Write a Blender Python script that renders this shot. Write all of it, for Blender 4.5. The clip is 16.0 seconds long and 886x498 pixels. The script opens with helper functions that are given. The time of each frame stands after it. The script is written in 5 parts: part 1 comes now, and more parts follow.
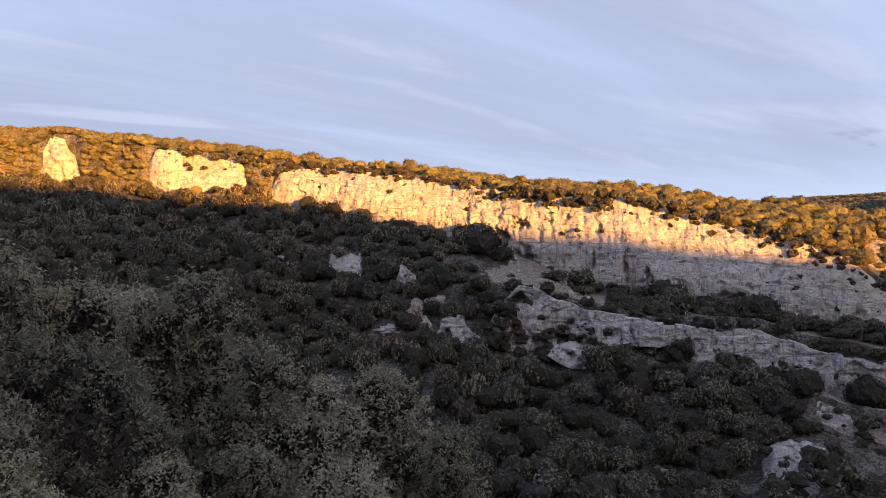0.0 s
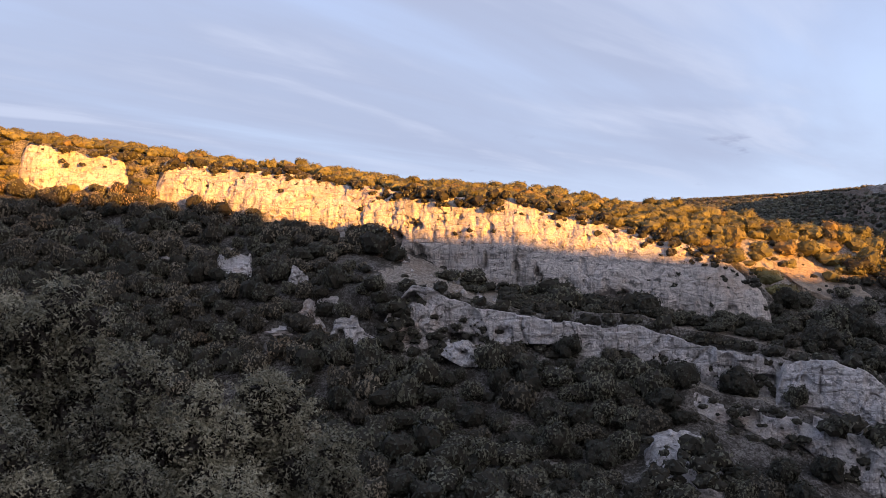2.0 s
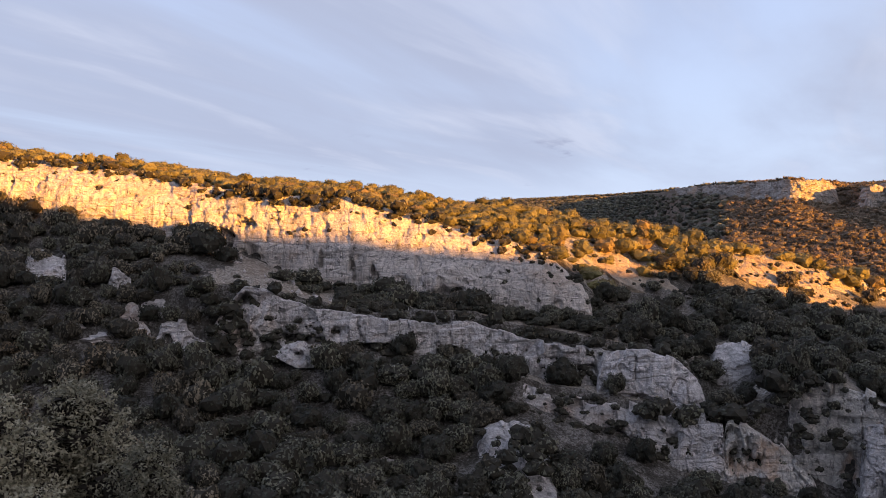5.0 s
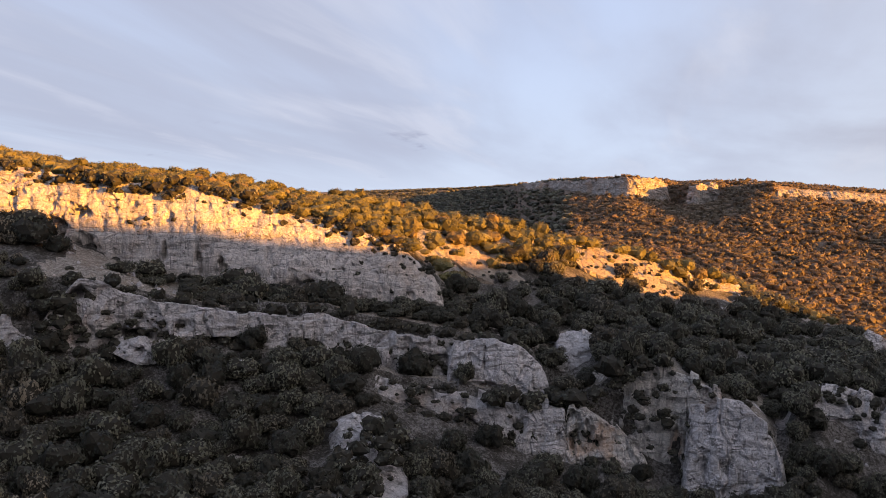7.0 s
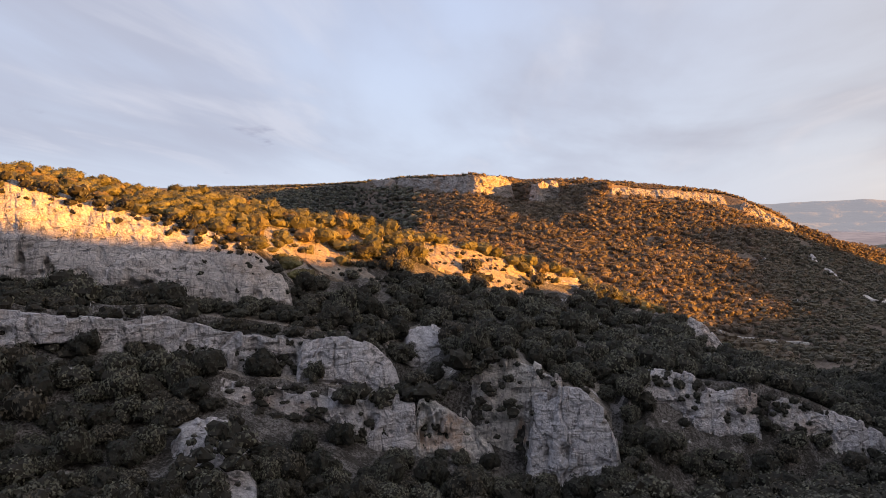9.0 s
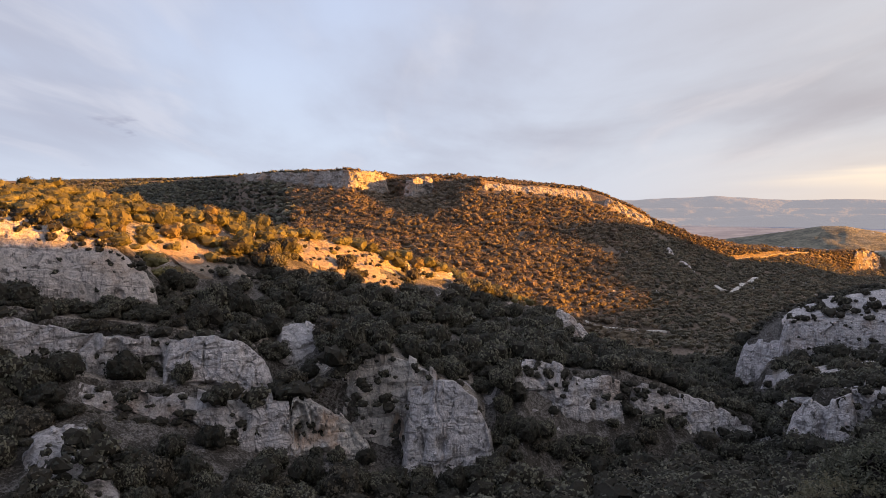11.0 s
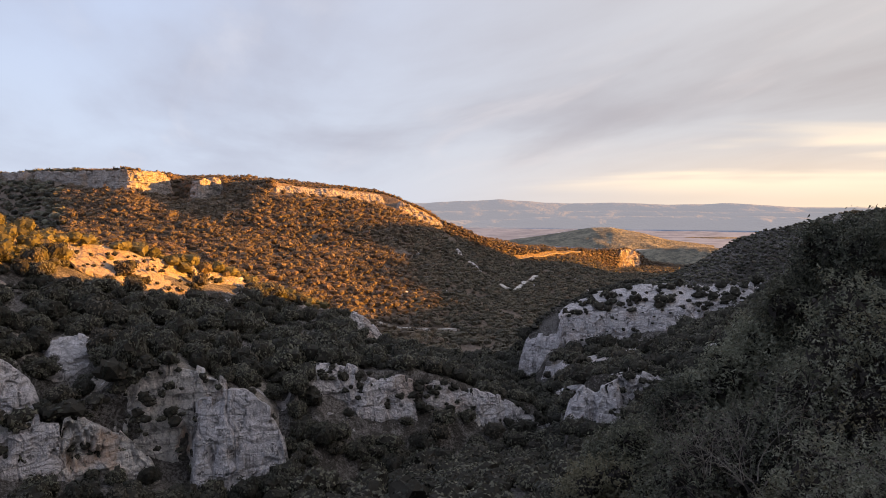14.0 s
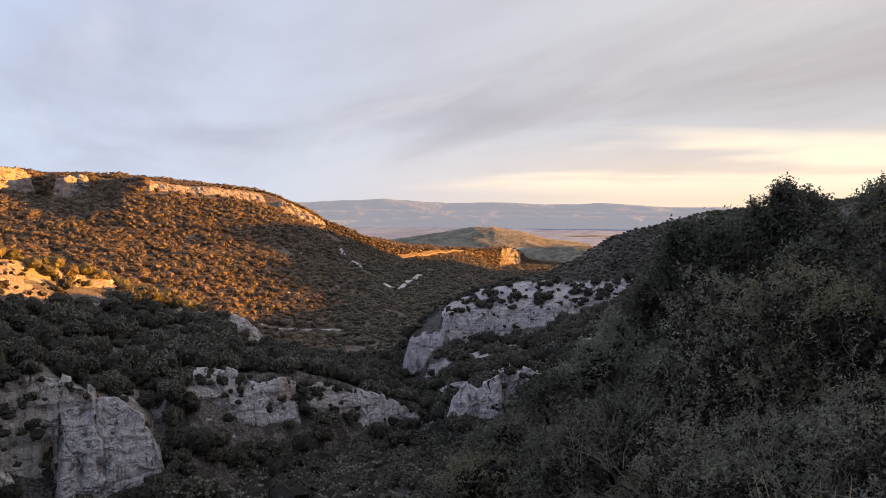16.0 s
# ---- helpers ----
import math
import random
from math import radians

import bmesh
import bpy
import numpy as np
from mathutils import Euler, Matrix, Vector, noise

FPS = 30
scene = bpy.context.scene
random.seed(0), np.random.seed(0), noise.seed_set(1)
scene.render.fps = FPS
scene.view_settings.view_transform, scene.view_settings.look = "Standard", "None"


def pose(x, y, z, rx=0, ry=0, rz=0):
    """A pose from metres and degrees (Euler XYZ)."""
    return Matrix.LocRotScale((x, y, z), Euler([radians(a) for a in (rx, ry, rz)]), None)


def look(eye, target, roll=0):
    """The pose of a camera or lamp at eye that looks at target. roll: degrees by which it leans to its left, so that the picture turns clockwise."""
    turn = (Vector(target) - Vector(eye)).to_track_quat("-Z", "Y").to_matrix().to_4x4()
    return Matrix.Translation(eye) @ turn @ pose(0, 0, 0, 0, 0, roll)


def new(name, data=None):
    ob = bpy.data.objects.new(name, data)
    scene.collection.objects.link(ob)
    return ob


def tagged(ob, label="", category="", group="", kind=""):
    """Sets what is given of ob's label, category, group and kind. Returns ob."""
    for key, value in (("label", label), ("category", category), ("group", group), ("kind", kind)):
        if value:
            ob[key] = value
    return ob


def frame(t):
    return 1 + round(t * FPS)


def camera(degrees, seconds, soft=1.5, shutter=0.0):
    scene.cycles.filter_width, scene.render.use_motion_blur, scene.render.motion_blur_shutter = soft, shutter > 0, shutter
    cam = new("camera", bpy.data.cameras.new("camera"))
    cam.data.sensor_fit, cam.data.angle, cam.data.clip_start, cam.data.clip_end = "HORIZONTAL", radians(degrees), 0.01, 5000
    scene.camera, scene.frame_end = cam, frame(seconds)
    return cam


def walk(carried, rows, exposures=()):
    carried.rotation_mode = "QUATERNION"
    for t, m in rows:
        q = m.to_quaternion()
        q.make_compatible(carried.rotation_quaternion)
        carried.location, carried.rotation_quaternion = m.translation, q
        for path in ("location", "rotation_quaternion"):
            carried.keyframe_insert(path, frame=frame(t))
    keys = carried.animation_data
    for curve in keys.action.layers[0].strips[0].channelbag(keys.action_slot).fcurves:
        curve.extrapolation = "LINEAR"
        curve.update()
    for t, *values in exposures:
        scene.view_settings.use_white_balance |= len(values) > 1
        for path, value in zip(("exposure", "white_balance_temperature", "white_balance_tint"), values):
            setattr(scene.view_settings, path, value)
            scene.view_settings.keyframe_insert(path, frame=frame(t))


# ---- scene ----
from itertools import product

# The viewpoint is the origin of the plan; heights count from the eye. Bearings run clockwise from +y.
cam = camera(59.6, 16.0, soft=0.65)
ARM = 0.6   # the phone is turned round at arm's length
VIEW = [  # seconds, bearing, pitch, lean to the right
    (0.0, -0.00, -1.60, 0.38),
    (0.5, 1.46, -1.60, 0.44),
    (1.0, 3.27, -1.59, 0.48),
    (1.5, 5.42, -1.61, 0.40),
    (2.0, 7.84, -1.64, 0.37),
    (2.5, 10.31, -1.74, 0.35),
    (3.0, 12.58, -1.79, 0.38),
    (5.5, 22.15, -1.90, 0.31),
    (6.0, 24.86, -2.09, 0.15),
    (6.5, 27.76, -2.30, -0.09),
    (7.0, 30.69, -2.42, -0.32),
    (7.5, 33.49, -2.47, -0.50),
    (8.0, 36.14, -2.44, -0.51),
    (8.5, 38.94, -2.46, -0.35),
    (9.0, 41.76, -2.58, -0.26),
    (11.5, 53.22, -2.86, -0.36),
    (12.0, 55.61, -2.80, -0.33),
    (12.5, 58.10, -2.69, -0.34),
    (13.0, 60.75, -2.62, -0.36),
    (13.5, 63.47, -2.60, -0.42),
    (14.0, 66.16, -2.59, -0.37),
    (14.5, 68.80, -2.61, -0.37),
    (15.0, 71.26, -2.66, -0.32),
    (15.5, 73.27, -2.63, -0.36),
    (16.0, 74.75, -2.58, -0.39),
]


def eye_pose(bearing, pitch, lean):
    a = radians(bearing)
    return pose(ARM * math.sin(a), ARM * math.cos(a), 0, 90 + pitch, 0, -bearing) @ pose(0, 0, 0, 0, 0, -lean)


walk(cam, [(t, eye_pose(b, p, l)) for t, b, p, l in VIEW],
     exposures=[(0.0, 2.05, 6350, 14), (5.0, 2.05, 6550, 14), (9.0, 2.03, 7100, 14), (13.0, 2.03, 7150, 14), (16.0, 2.05, 6950, 14)])

# ---------------------------------------------------------------- light
SUN_BEARING, SUN_HEIGHT = 145.0, 6.5
a, e = radians(SUN_BEARING), radians(SUN_HEIGHT)
sun_way = Vector((math.sin(a) * math.cos(e), math.cos(a) * math.cos(e), math.sin(e)))
sun_data = bpy.data.lights.new("sun", "SUN")
sun_data.energy, sun_data.angle, sun_data.color = 5.0, radians(0.45), (1.0, 0.42, 0.055)
new("sun", sun_data).matrix_world = look(sun_way * 100, (0, 0, 0))


class Nodes:
    """Short hand for building a node tree."""

    def __init__(self, tree):
        self.t = tree
        tree.nodes.clear()

    def add(self, kind, **values):
        n = self.t.nodes.new(kind)
        for key, value in values.items():
            if key in n.inputs:
                self.feed(n.inputs[key], value)
            else:
                setattr(n, key, value)
        return n

    def feed(self, socket, value):
        if isinstance(value, bpy.types.NodeSocket):
            self.t.links.new(value, socket)
        else:
            socket.default_value = value

    def math(self, op, x, y=0.0, z=0.0, clamp=False):
        n = self.t.nodes.new("ShaderNodeMath")
        n.operation, n.use_clamp = op, clamp
        for s, v in zip(n.inputs, (x, y, z)):
            self.feed(s, v)
        return n.outputs[0]

    def vmath(self, op, x, y):
        n = self.t.nodes.new("ShaderNodeVectorMath")
        n.operation = op
        self.feed(n.inputs[0], x)
        self.feed(n.inputs[1], y)
        return n.outputs["Value" if op == "DOT_PRODUCT" else 0]

    def mix(self, f, x, y, blend="MIX"):
        n = self.t.nodes.new("ShaderNodeMix")
        n.data_type, n.blend_type = "RGBA", blend
        self.feed(n.inputs[0], f)
        for s, v in zip((n.inputs[6], n.inputs[7]), (x, y)):
            self.feed(s, v if isinstance(v, bpy.types.NodeSocket) else (*v, 1.0))
        return n.outputs[2]

    def ramp(self, f, x0, x1, y0=0.0, y1=1.0):
        n = self.t.nodes.new("ShaderNodeMapRange")
        n.interpolation_type = "SMOOTHSTEP"
        for s, v in zip(n.inputs, (f, x0, x1, y0, y1)):
            self.feed(s, v)
        return n.outputs[0]

    def noise(self, at, scale, detail=4.0, rough=0.55, distort=0.0):
        n = self.t.nodes.new("ShaderNodeTexNoise")
        for k, v in (("Vector", at), ("Scale", scale), ("Detail", detail), ("Roughness", rough), ("Distortion", distort)):
            self.feed(n.inputs[k], v)
        return n.outputs[0]

    def cells(self, at, scale):
        n = self.t.nodes.new("ShaderNodeTexVoronoi")
        self.feed(n.inputs["Vector"], at)
        self.feed(n.inputs["Scale"], scale)
        return n.outputs["Distance"]

    def joints(self, at, scale):
        n = self.t.nodes.new("ShaderNodeTexVoronoi")
        n.feature = "DISTANCE_TO_EDGE"
        self.feed(n.inputs["Vector"], at)
        self.feed(n.inputs["Scale"], scale)
        return n.outputs["Distance"]

    def scaled(self, at, x, y, z):
        return self.vmath("MULTIPLY", at, (x, y, z))


# Evening sky: clear air low down, thin layered cloud above it.
world = bpy.data.worlds.new("evening_sky")
scene.world = world
world.use_nodes = True
w = Nodes(world.node_tree)
way = w.add("ShaderNodeTexCoord").outputs["Generated"]
air = w.add("ShaderNodeTexSky", sky_type="NISHITA", sun_disc=False, sun_elevation=e, sun_rotation=a, air_density=1.0, dust_density=0.6, ozone_density=2.0)
split = w.add("ShaderNodeSeparateXYZ", Vector=way)
up = w.math("MAXIMUM", split.outputs[2], 0.0)
flat = w.vmath("DIVIDE", way, w.add("ShaderNodeCombineXYZ", X=w.math("ADD", up, 0.09), Y=w.math("ADD", up, 0.09), Z=1.0).outputs[0])
turned = w.add("ShaderNodeVectorRotate", Vector=flat, Angle=radians(50.0), rotation_type="Z_AXIS").outputs[0]
sheet = w.noise(w.scaled(turned, 0.75, 0.25, 0.0), 0.7, 6.0, 0.52, 0.5)
wisps = w.noise(w.scaled(turned, 1.1, 0.28, 0.3), 1.3, 6.0, 0.55, 0.4)
cover = w.ramp(w.math("ADD", w.math("MULTIPLY", sheet, 0.8), w.math("MULTIPLY", wisps, 0.2)), 0.38, 0.62)
high = w.ramp(split.outputs[2], 0.0, 0.10)
toward = w.vmath("DOT_PRODUCT", way, tuple(sun_way))
warm = w.ramp(toward, -0.3, 0.8)
cloud = w.mix(warm, (2.95, 3.4, 4.5), (3.15, 3.1, 3.3))
blue = w.mix(w.ramp(split.outputs[2], 0.02, 0.5), (4.35, 5.3, 7.05), (3.45, 4.4, 6.65))
clear = w.mix(warm, w.mix(0.85, air.outputs[0], blue), (4.2, 4.35, 4.6))
sky_colour = w.mix(w.math("MULTIPLY", cover, w.math("MULTIPLY_ADD", high, 0.85, 0.1)), clear, cloud)
fleece = w.math("MULTIPLY", w.ramp(wisps, 0.50, 0.70), w.math("MULTIPLY", high, 0.4))
sky_colour = w.mix(fleece, sky_colour, w.mix(warm, (5.0, 5.5, 6.5), (5.4, 5.25, 5.4)))
puffs = w.math("MULTIPLY", w.ramp(w.noise(w.scaled(way, 7.0, 7.0, 26.0), 1.0, 5.0, 0.6, 0.3), 0.64, 0.74), w.math("MULTIPLY", w.ramp(split.outputs[2], 0.015, 0.04), w.ramp(split.outputs[2], 0.13, 0.09)))
sky_colour = w.mix(w.math("MULTIPLY", puffs, w.ramp(toward, 0.1, -0.3)), sky_colour, (2.5, 2.85, 3.9))
glow = w.math("MULTIPLY", w.ramp(split.outputs[2], 0.12, 0.0), w.ramp(toward, 0.05, 0.9))
sky_colour = w.mix(w.math("MULTIPLY", glow, 0.9), sky_colour, (7.6, 5.9, 4.0))
streaks = w.ramp(w.noise(w.scaled(way, 1.1, 1.1, 15.0), 1.0, 4.0, 0.55, 0.4), 0.44, 0.58)
low_band = w.math("MULTIPLY", w.ramp(split.outputs[2], 0.015, 0.05), w.ramp(split.outputs[2], 0.135, 0.08))
sky_colour = w.mix(w.math("MULTIPLY", w.math("MULTIPLY", streaks, low_band), w.math("MULTIPLY", w.ramp(toward, 0.2, 0.5), 0.75)), sky_colour, (8.2, 7.1, 5.5))
aureole = w.ramp(toward, 0.78, 0.98)
sky_colour = w.mix(aureole, sky_colour, (11.8, 10.6, 10.9))
back = w.add("ShaderNodeBackground", Color=sky_colour, Strength=0.038)
w.t.links.new(back.outputs[0], w.add("ShaderNodeOutputWorld").inputs[0])


# ---------------------------------------------------------------- materials
def material(name):
    m = bpy.data.materials.new(name)
    m.use_nodes = True
    n = Nodes(m.node_tree)
    return m, n, n.add("ShaderNodeTexCoord").outputs["Object"]


def finish(m, n, colour, rough=0.9, height=None, depth=0.1, emit=None, through_leaf=0.0):
    b = n.add("ShaderNodeBsdfPrincipled", **{"Base Color": colour, "Roughness": rough})
    b.inputs["Specular IOR Level"].default_value = 0.25
    if height is not None:
        n.t.links.new(n.add("ShaderNodeBump", Height=height, Distance=depth, Strength=1.0).outputs[0], b.inputs["Normal"])
    if emit:
        b.inputs["Emission Color"].default_value, b.inputs["Emission Strength"].default_value = (*emit[0], 1.0), emit[1]
    last = b.outputs[0]
    if through_leaf:
        tr = n.add("ShaderNodeBsdfTranslucent", Color=colour)
        last = n.add("ShaderNodeMixShader", Fac=through_leaf)
        n.t.links.new(b.outputs[0], last.inputs[1])
        n.t.links.new(tr.outputs[0], last.inputs[2])
        last = last.outputs[0]
    n.t.links.new(last, n.add("ShaderNodeOutputMaterial").inputs[0])
    return m


def limestone(name, light=(0.67, 0.63, 0.585), dark=(0.38, 0.355, 0.335), stain=(0.46, 0.29, 0.17), size=1.0, much=0.35, from_=0.54):
    m, n, at = material(name)
    big = n.noise(at, 0.12 / size, 5.0, 0.6)
    wash = n.noise(n.scaled(at, 1.0, 1.0, 0.3), 0.22 / size, 4.0, 0.6, 0.5)
    grain = n.noise(at, 1.3 / size, 8.0, 0.7)
    streak = n.noise(n.scaled(at, 1.0, 1.0, 0.08), 0.8 / size, 6.0, 0.66, 0.3)
    thin = n.noise(n.scaled(at, 1.0, 1.0, 0.06), 2.6 / size, 5.0, 0.65, 0.5)
    beds = n.noise(n.scaled(at, 0.08, 0.08, 1.0), 1.1 / size, 5.0, 0.65, 0.3)
    fine = n.noise(at, 4.0 / size, 7.0, 0.75)
    block = n.cells(n.vmath("ADD", at, n.scaled(n.add("ShaderNodeTexNoise", Vector=at, Scale=0.9 / size).outputs["Color"], 1.2, 1.2, 1.2)), 0.75 / size)
    bent = n.vmath("ADD", at, n.scaled(n.add("ShaderNodeTexNoise", Vector=at, Scale=0.35 / size).outputs["Color"], 2.2 * size, 2.2 * size, 0.5 * size))
    joints = n.math("MINIMUM", n.joints(n.scaled(bent, 0.10, 0.10, 0.55), 1.0 / size), n.math("ADD", n.joints(n.scaled(bent, 0.36, 0.36, 1.1), 1.0 / size), 0.015))
    joints = n.math("MULTIPLY", n.ramp(joints, 0.06, 0.008), n.ramp(grain, 0.42, 0.58, 0.0, 0.8))
    c = n.mix(n.ramp(n.math("ADD", n.math("MULTIPLY", grain, 0.5), n.math("MULTIPLY", fine, 0.5)), 0.40, 0.58), dark, light)
    c = n.mix(n.math("MULTIPLY", joints, 0.5), c, (0.13, 0.12, 0.115))
    c = n.mix(n.math("MULTIPLY", n.ramp(wash, 0.47, 0.62), 0.38), c, dark)
    c = n.mix(n.math("MULTIPLY", n.ramp(streak, 0.53, 0.65), 0.58), c, (0.17, 0.16, 0.16))
    c = n.mix(n.math("MULTIPLY", n.ramp(thin, 0.53, 0.62), 0.5), c, (0.20, 0.19, 0.185))
    c = n.mix(n.math("MULTIPLY", n.ramp(beds, 0.57, 0.64), 0.35), c, (0.20, 0.19, 0.185))
    c = n.mix(n.math("MULTIPLY", n.ramp(big, from_, from_ + 0.14), much), c, stain)
    pits = n.ramp(n.noise(at, 0.9 / size, 4.0, 0.55), 0.60, 0.68)
    c = n.mix(n.math("MULTIPLY", pits, 0.65), c, (0.10, 0.095, 0.09))
    h = n.math("SUBTRACT", n.math("ADD", grain, n.math("MULTIPLY", fine, 0.6)), n.math("MULTIPLY", pits, 0.5))
    h = n.math("MULTIPLY_ADD", joints, -0.5, n.math("MULTIPLY_ADD", block, -0.35, h))
    return finish(m, n, c, 0.95, h, 0.55 * size)


def stony_ground(name, stone=(0.25, 0.22, 0.19), soil=(0.075, 0.062, 0.048), herb=(0.042, 0.039, 0.026), share=0.75, lump=1.6):
    m, n, at = material(name)
    big = n.noise(at, 0.07, 5.0, 0.6)
    mid = n.noise(at, 0.5, 6.0, 0.65)
    fine = n.noise(at, 3.0, 6.0, 0.7)
    stones = n.cells(n.vmath("ADD", at, n.scaled(n.add("ShaderNodeTexNoise", Vector=at, Scale=2.0).outputs["Color"], 1.6, 1.6, 1.6)), lump)
    lumps = n.cells(at, lump * 2.7)
    c = n.mix(n.ramp(fine, 0.40, 0.60), soil, stone)
    c = n.mix(n.math("MULTIPLY", n.ramp(n.math("ADD", n.math("MULTIPLY", mid, 0.6), n.math("MULTIPLY", big, 0.4)), 0.56 - 0.16 * share, 0.62 - 0.1 * share), 0.85), c, herb)
    c = n.mix(n.math("MULTIPLY", n.ramp(n.math("MULTIPLY_ADD", mid, -0.5, n.math("ADD", stones, n.math("MULTIPLY", lumps, 0.35))), 0.24, 0.08), 0.45), c, tuple(min(1.0, 1.35 * k) for k in stone))
    h = n.math("ADD", n.math("MULTIPLY", mid, 0.5), n.math("MULTIPLY", fine, 0.5))
    return finish(m, n, c, 1.0, n.math("MULTIPLY_ADD", stones, -0.6, h), 0.5)


def foliage(name, dark, light, brown, patch=0.16, through_leaf=0.18, rough=0.6, leafwise=0.3):
    """Leaves: the tone goes from tree to tree, from patch to patch and from leaf to leaf."""
    m, n, at = material(name)
    island = n.add("ShaderNodeNewGeometry").outputs["Random Per Island"]
    own = n.math("FRACT", n.math("ADD", n.add("ShaderNodeAttribute", attribute_name="tone").outputs["Fac"], n.add("ShaderNodeObjectInfo").outputs["Random"]))
    tone = n.math("MULTIPLY_ADD", n.noise(at, patch, 3.0, 0.6), 0.5, n.math("MULTIPLY", own, 0.5))
    leafy = n.math("POWER", island, 2.0)
    c = n.mix(n.math("MULTIPLY_ADD", n.ramp(tone, 0.25, 0.75), 1.0 - leafwise, n.math("MULTIPLY", leafy, leafwise)), dark, light)
    c = n.mix(n.math("MULTIPLY", n.ramp(n.math("FRACT", n.math("MULTIPLY", own, 7.3)), 0.80, 0.95), 0.7), c, brown)
    return finish(m, n, c, rough, through_leaf=through_leaf)


ROCK = limestone("grey_limestone", light=(0.79, 0.745, 0.755), dark=(0.50, 0.475, 0.48))
ROCK_STAINED = limestone("stained_limestone", light=(0.82, 0.77, 0.735), dark=(0.54, 0.51, 0.49), stain=(0.56, 0.35, 0.22), much=0.65, from_=0.52)
ROCK_PALE = limestone("fresh_limestone", light=(0.88, 0.83, 0.77), dark=(0.70, 0.655, 0.60), much=0.2)
ROCK_FAR = limestone("far_limestone", light=(0.50, 0.455, 0.425), dark=(0.31, 0.28, 0.262), size=2.2, much=0.5)
ROCK_EARTHY = limestone("earthy_limestone", light=(0.50, 0.42, 0.345), dark=(0.33, 0.27, 0.22), stain=(0.36, 0.24, 0.15), much=0.5, from_=0.48)
ROCK_CREAM = limestone("cream_limestone", light=(0.77, 0.70, 0.665), dark=(0.55, 0.50, 0.48))
GROUND = stony_ground("stony_ground", stone=(0.22, 0.206, 0.196), soil=(0.055, 0.047, 0.041), herb=(0.040, 0.035, 0.029), share=0.6)
FAR_GROUND = stony_ground("russet_ground", stone=(0.23, 0.185, 0.15), soil=(0.13, 0.10, 0.08), herb=(0.105, 0.08, 0.062), share=0.6, lump=0.5)
GRAVEL = stony_ground("pale_gravel", stone=(0.40, 0.36, 0.325), soil=(0.17, 0.145, 0.12), herb=(0.20, 0.165, 0.135), share=0.2)
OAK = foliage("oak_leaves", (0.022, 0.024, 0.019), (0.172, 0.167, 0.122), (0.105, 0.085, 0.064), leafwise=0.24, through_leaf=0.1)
OAK_BROWN = foliage("withered_oak_leaves", (0.068, 0.060, 0.046), (0.275, 0.232, 0.170), (0.22, 0.155, 0.10), leafwise=0.25)
# Shaded copy of the far oak leaves, darkened for the side valley.
OAK_VALLEY = foliage("shaded_valley_leaves", (0.065, 0.060, 0.044), (0.195, 0.167, 0.118), (0.20, 0.145, 0.10), patch=0.06, leafwise=0.35, through_leaf=0.2)
# Lit copy of the oak leaves: evening sun painted in as yellow.
OAK_SUNLIT = foliage("sunlit_oak_leaves", (0.082, 0.075, 0.036), (0.250, 0.226, 0.106), (0.21, 0.145, 0.075), leafwise=0.45, through_leaf=0.3)
OAK_FAR = foliage("far_oak_leaves", (0.112, 0.088, 0.064), (0.245, 0.190, 0.132), (0.26, 0.182, 0.138), patch=0.06, leafwise=0.35, through_leaf=0.3)
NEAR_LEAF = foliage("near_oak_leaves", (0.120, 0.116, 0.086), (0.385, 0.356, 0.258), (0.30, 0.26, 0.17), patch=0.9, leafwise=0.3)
# Shaded copy of the near oak leaves, darkened in the colour.
SHADE_LEAF = foliage("shaded_oak_leaves", (0.034, 0.038, 0.029), (0.295, 0.30, 0.222), (0.21, 0.185, 0.115), patch=0.8, leafwise=0.5, through_leaf=0.32)
m, n, at = material("bark")
BARK = finish(m, n, n.mix(n.noise(at, 6.0, 5.0), (0.022, 0.019, 0.016), (0.10, 0.085, 0.07)), 0.95)
# Near-black core of the near bushes: shade between leaves put into the colour.
m, n, at = material("bush_shade")
BUSH_SHADE = finish(m, n, n.mix(n.noise(at, 9.0, 5.0, 0.7), (0.014, 0.012, 0.011), (0.055, 0.048, 0.042)), 1.0)
# Dark core of the oak crowns, painting the shade of their gaps.
m, n, at = material("crown_shade")
CROWN_SHADE = finish(m, n, n.mix(n.noise(n.add("ShaderNodeNewGeometry").outputs["Position"], 4.0, 4.0, 0.7), (0.012, 0.011, 0.009), (0.050, 0.045, 0.034)), 0.9)
m, n, at = material("grey_twigs")
TWIG = finish(m, n, n.mix(n.noise(at, 9.0, 4.0), (0.085, 0.075, 0.064), (0.235, 0.208, 0.182)), 0.9)
m, n, at = material("dry_grass")
STRAW = finish(m, n, n.mix(n.noise(at, 7.0, 3.0), (0.30, 0.235, 0.14), (0.52, 0.44, 0.29)), 0.85, through_leaf=0.25)
# Base colour shifted to blue to paint the haze over the plain.
m, n, at = material("haze_blue_fields")
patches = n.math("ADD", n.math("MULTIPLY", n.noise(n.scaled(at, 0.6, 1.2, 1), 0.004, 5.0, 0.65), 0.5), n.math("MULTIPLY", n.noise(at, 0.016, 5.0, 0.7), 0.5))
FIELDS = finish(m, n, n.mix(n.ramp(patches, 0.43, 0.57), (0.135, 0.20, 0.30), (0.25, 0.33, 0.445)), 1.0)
# Tones raised to put the haze of distance into the base colour.
m, n, at = material("wooded_hill")
groves = n.math("ADD", n.math("MULTIPLY", n.noise(at, 0.02, 5.0, 0.6), 0.4), n.math("MULTIPLY", n.noise(at, 0.11, 7.0, 0.75), 0.6))
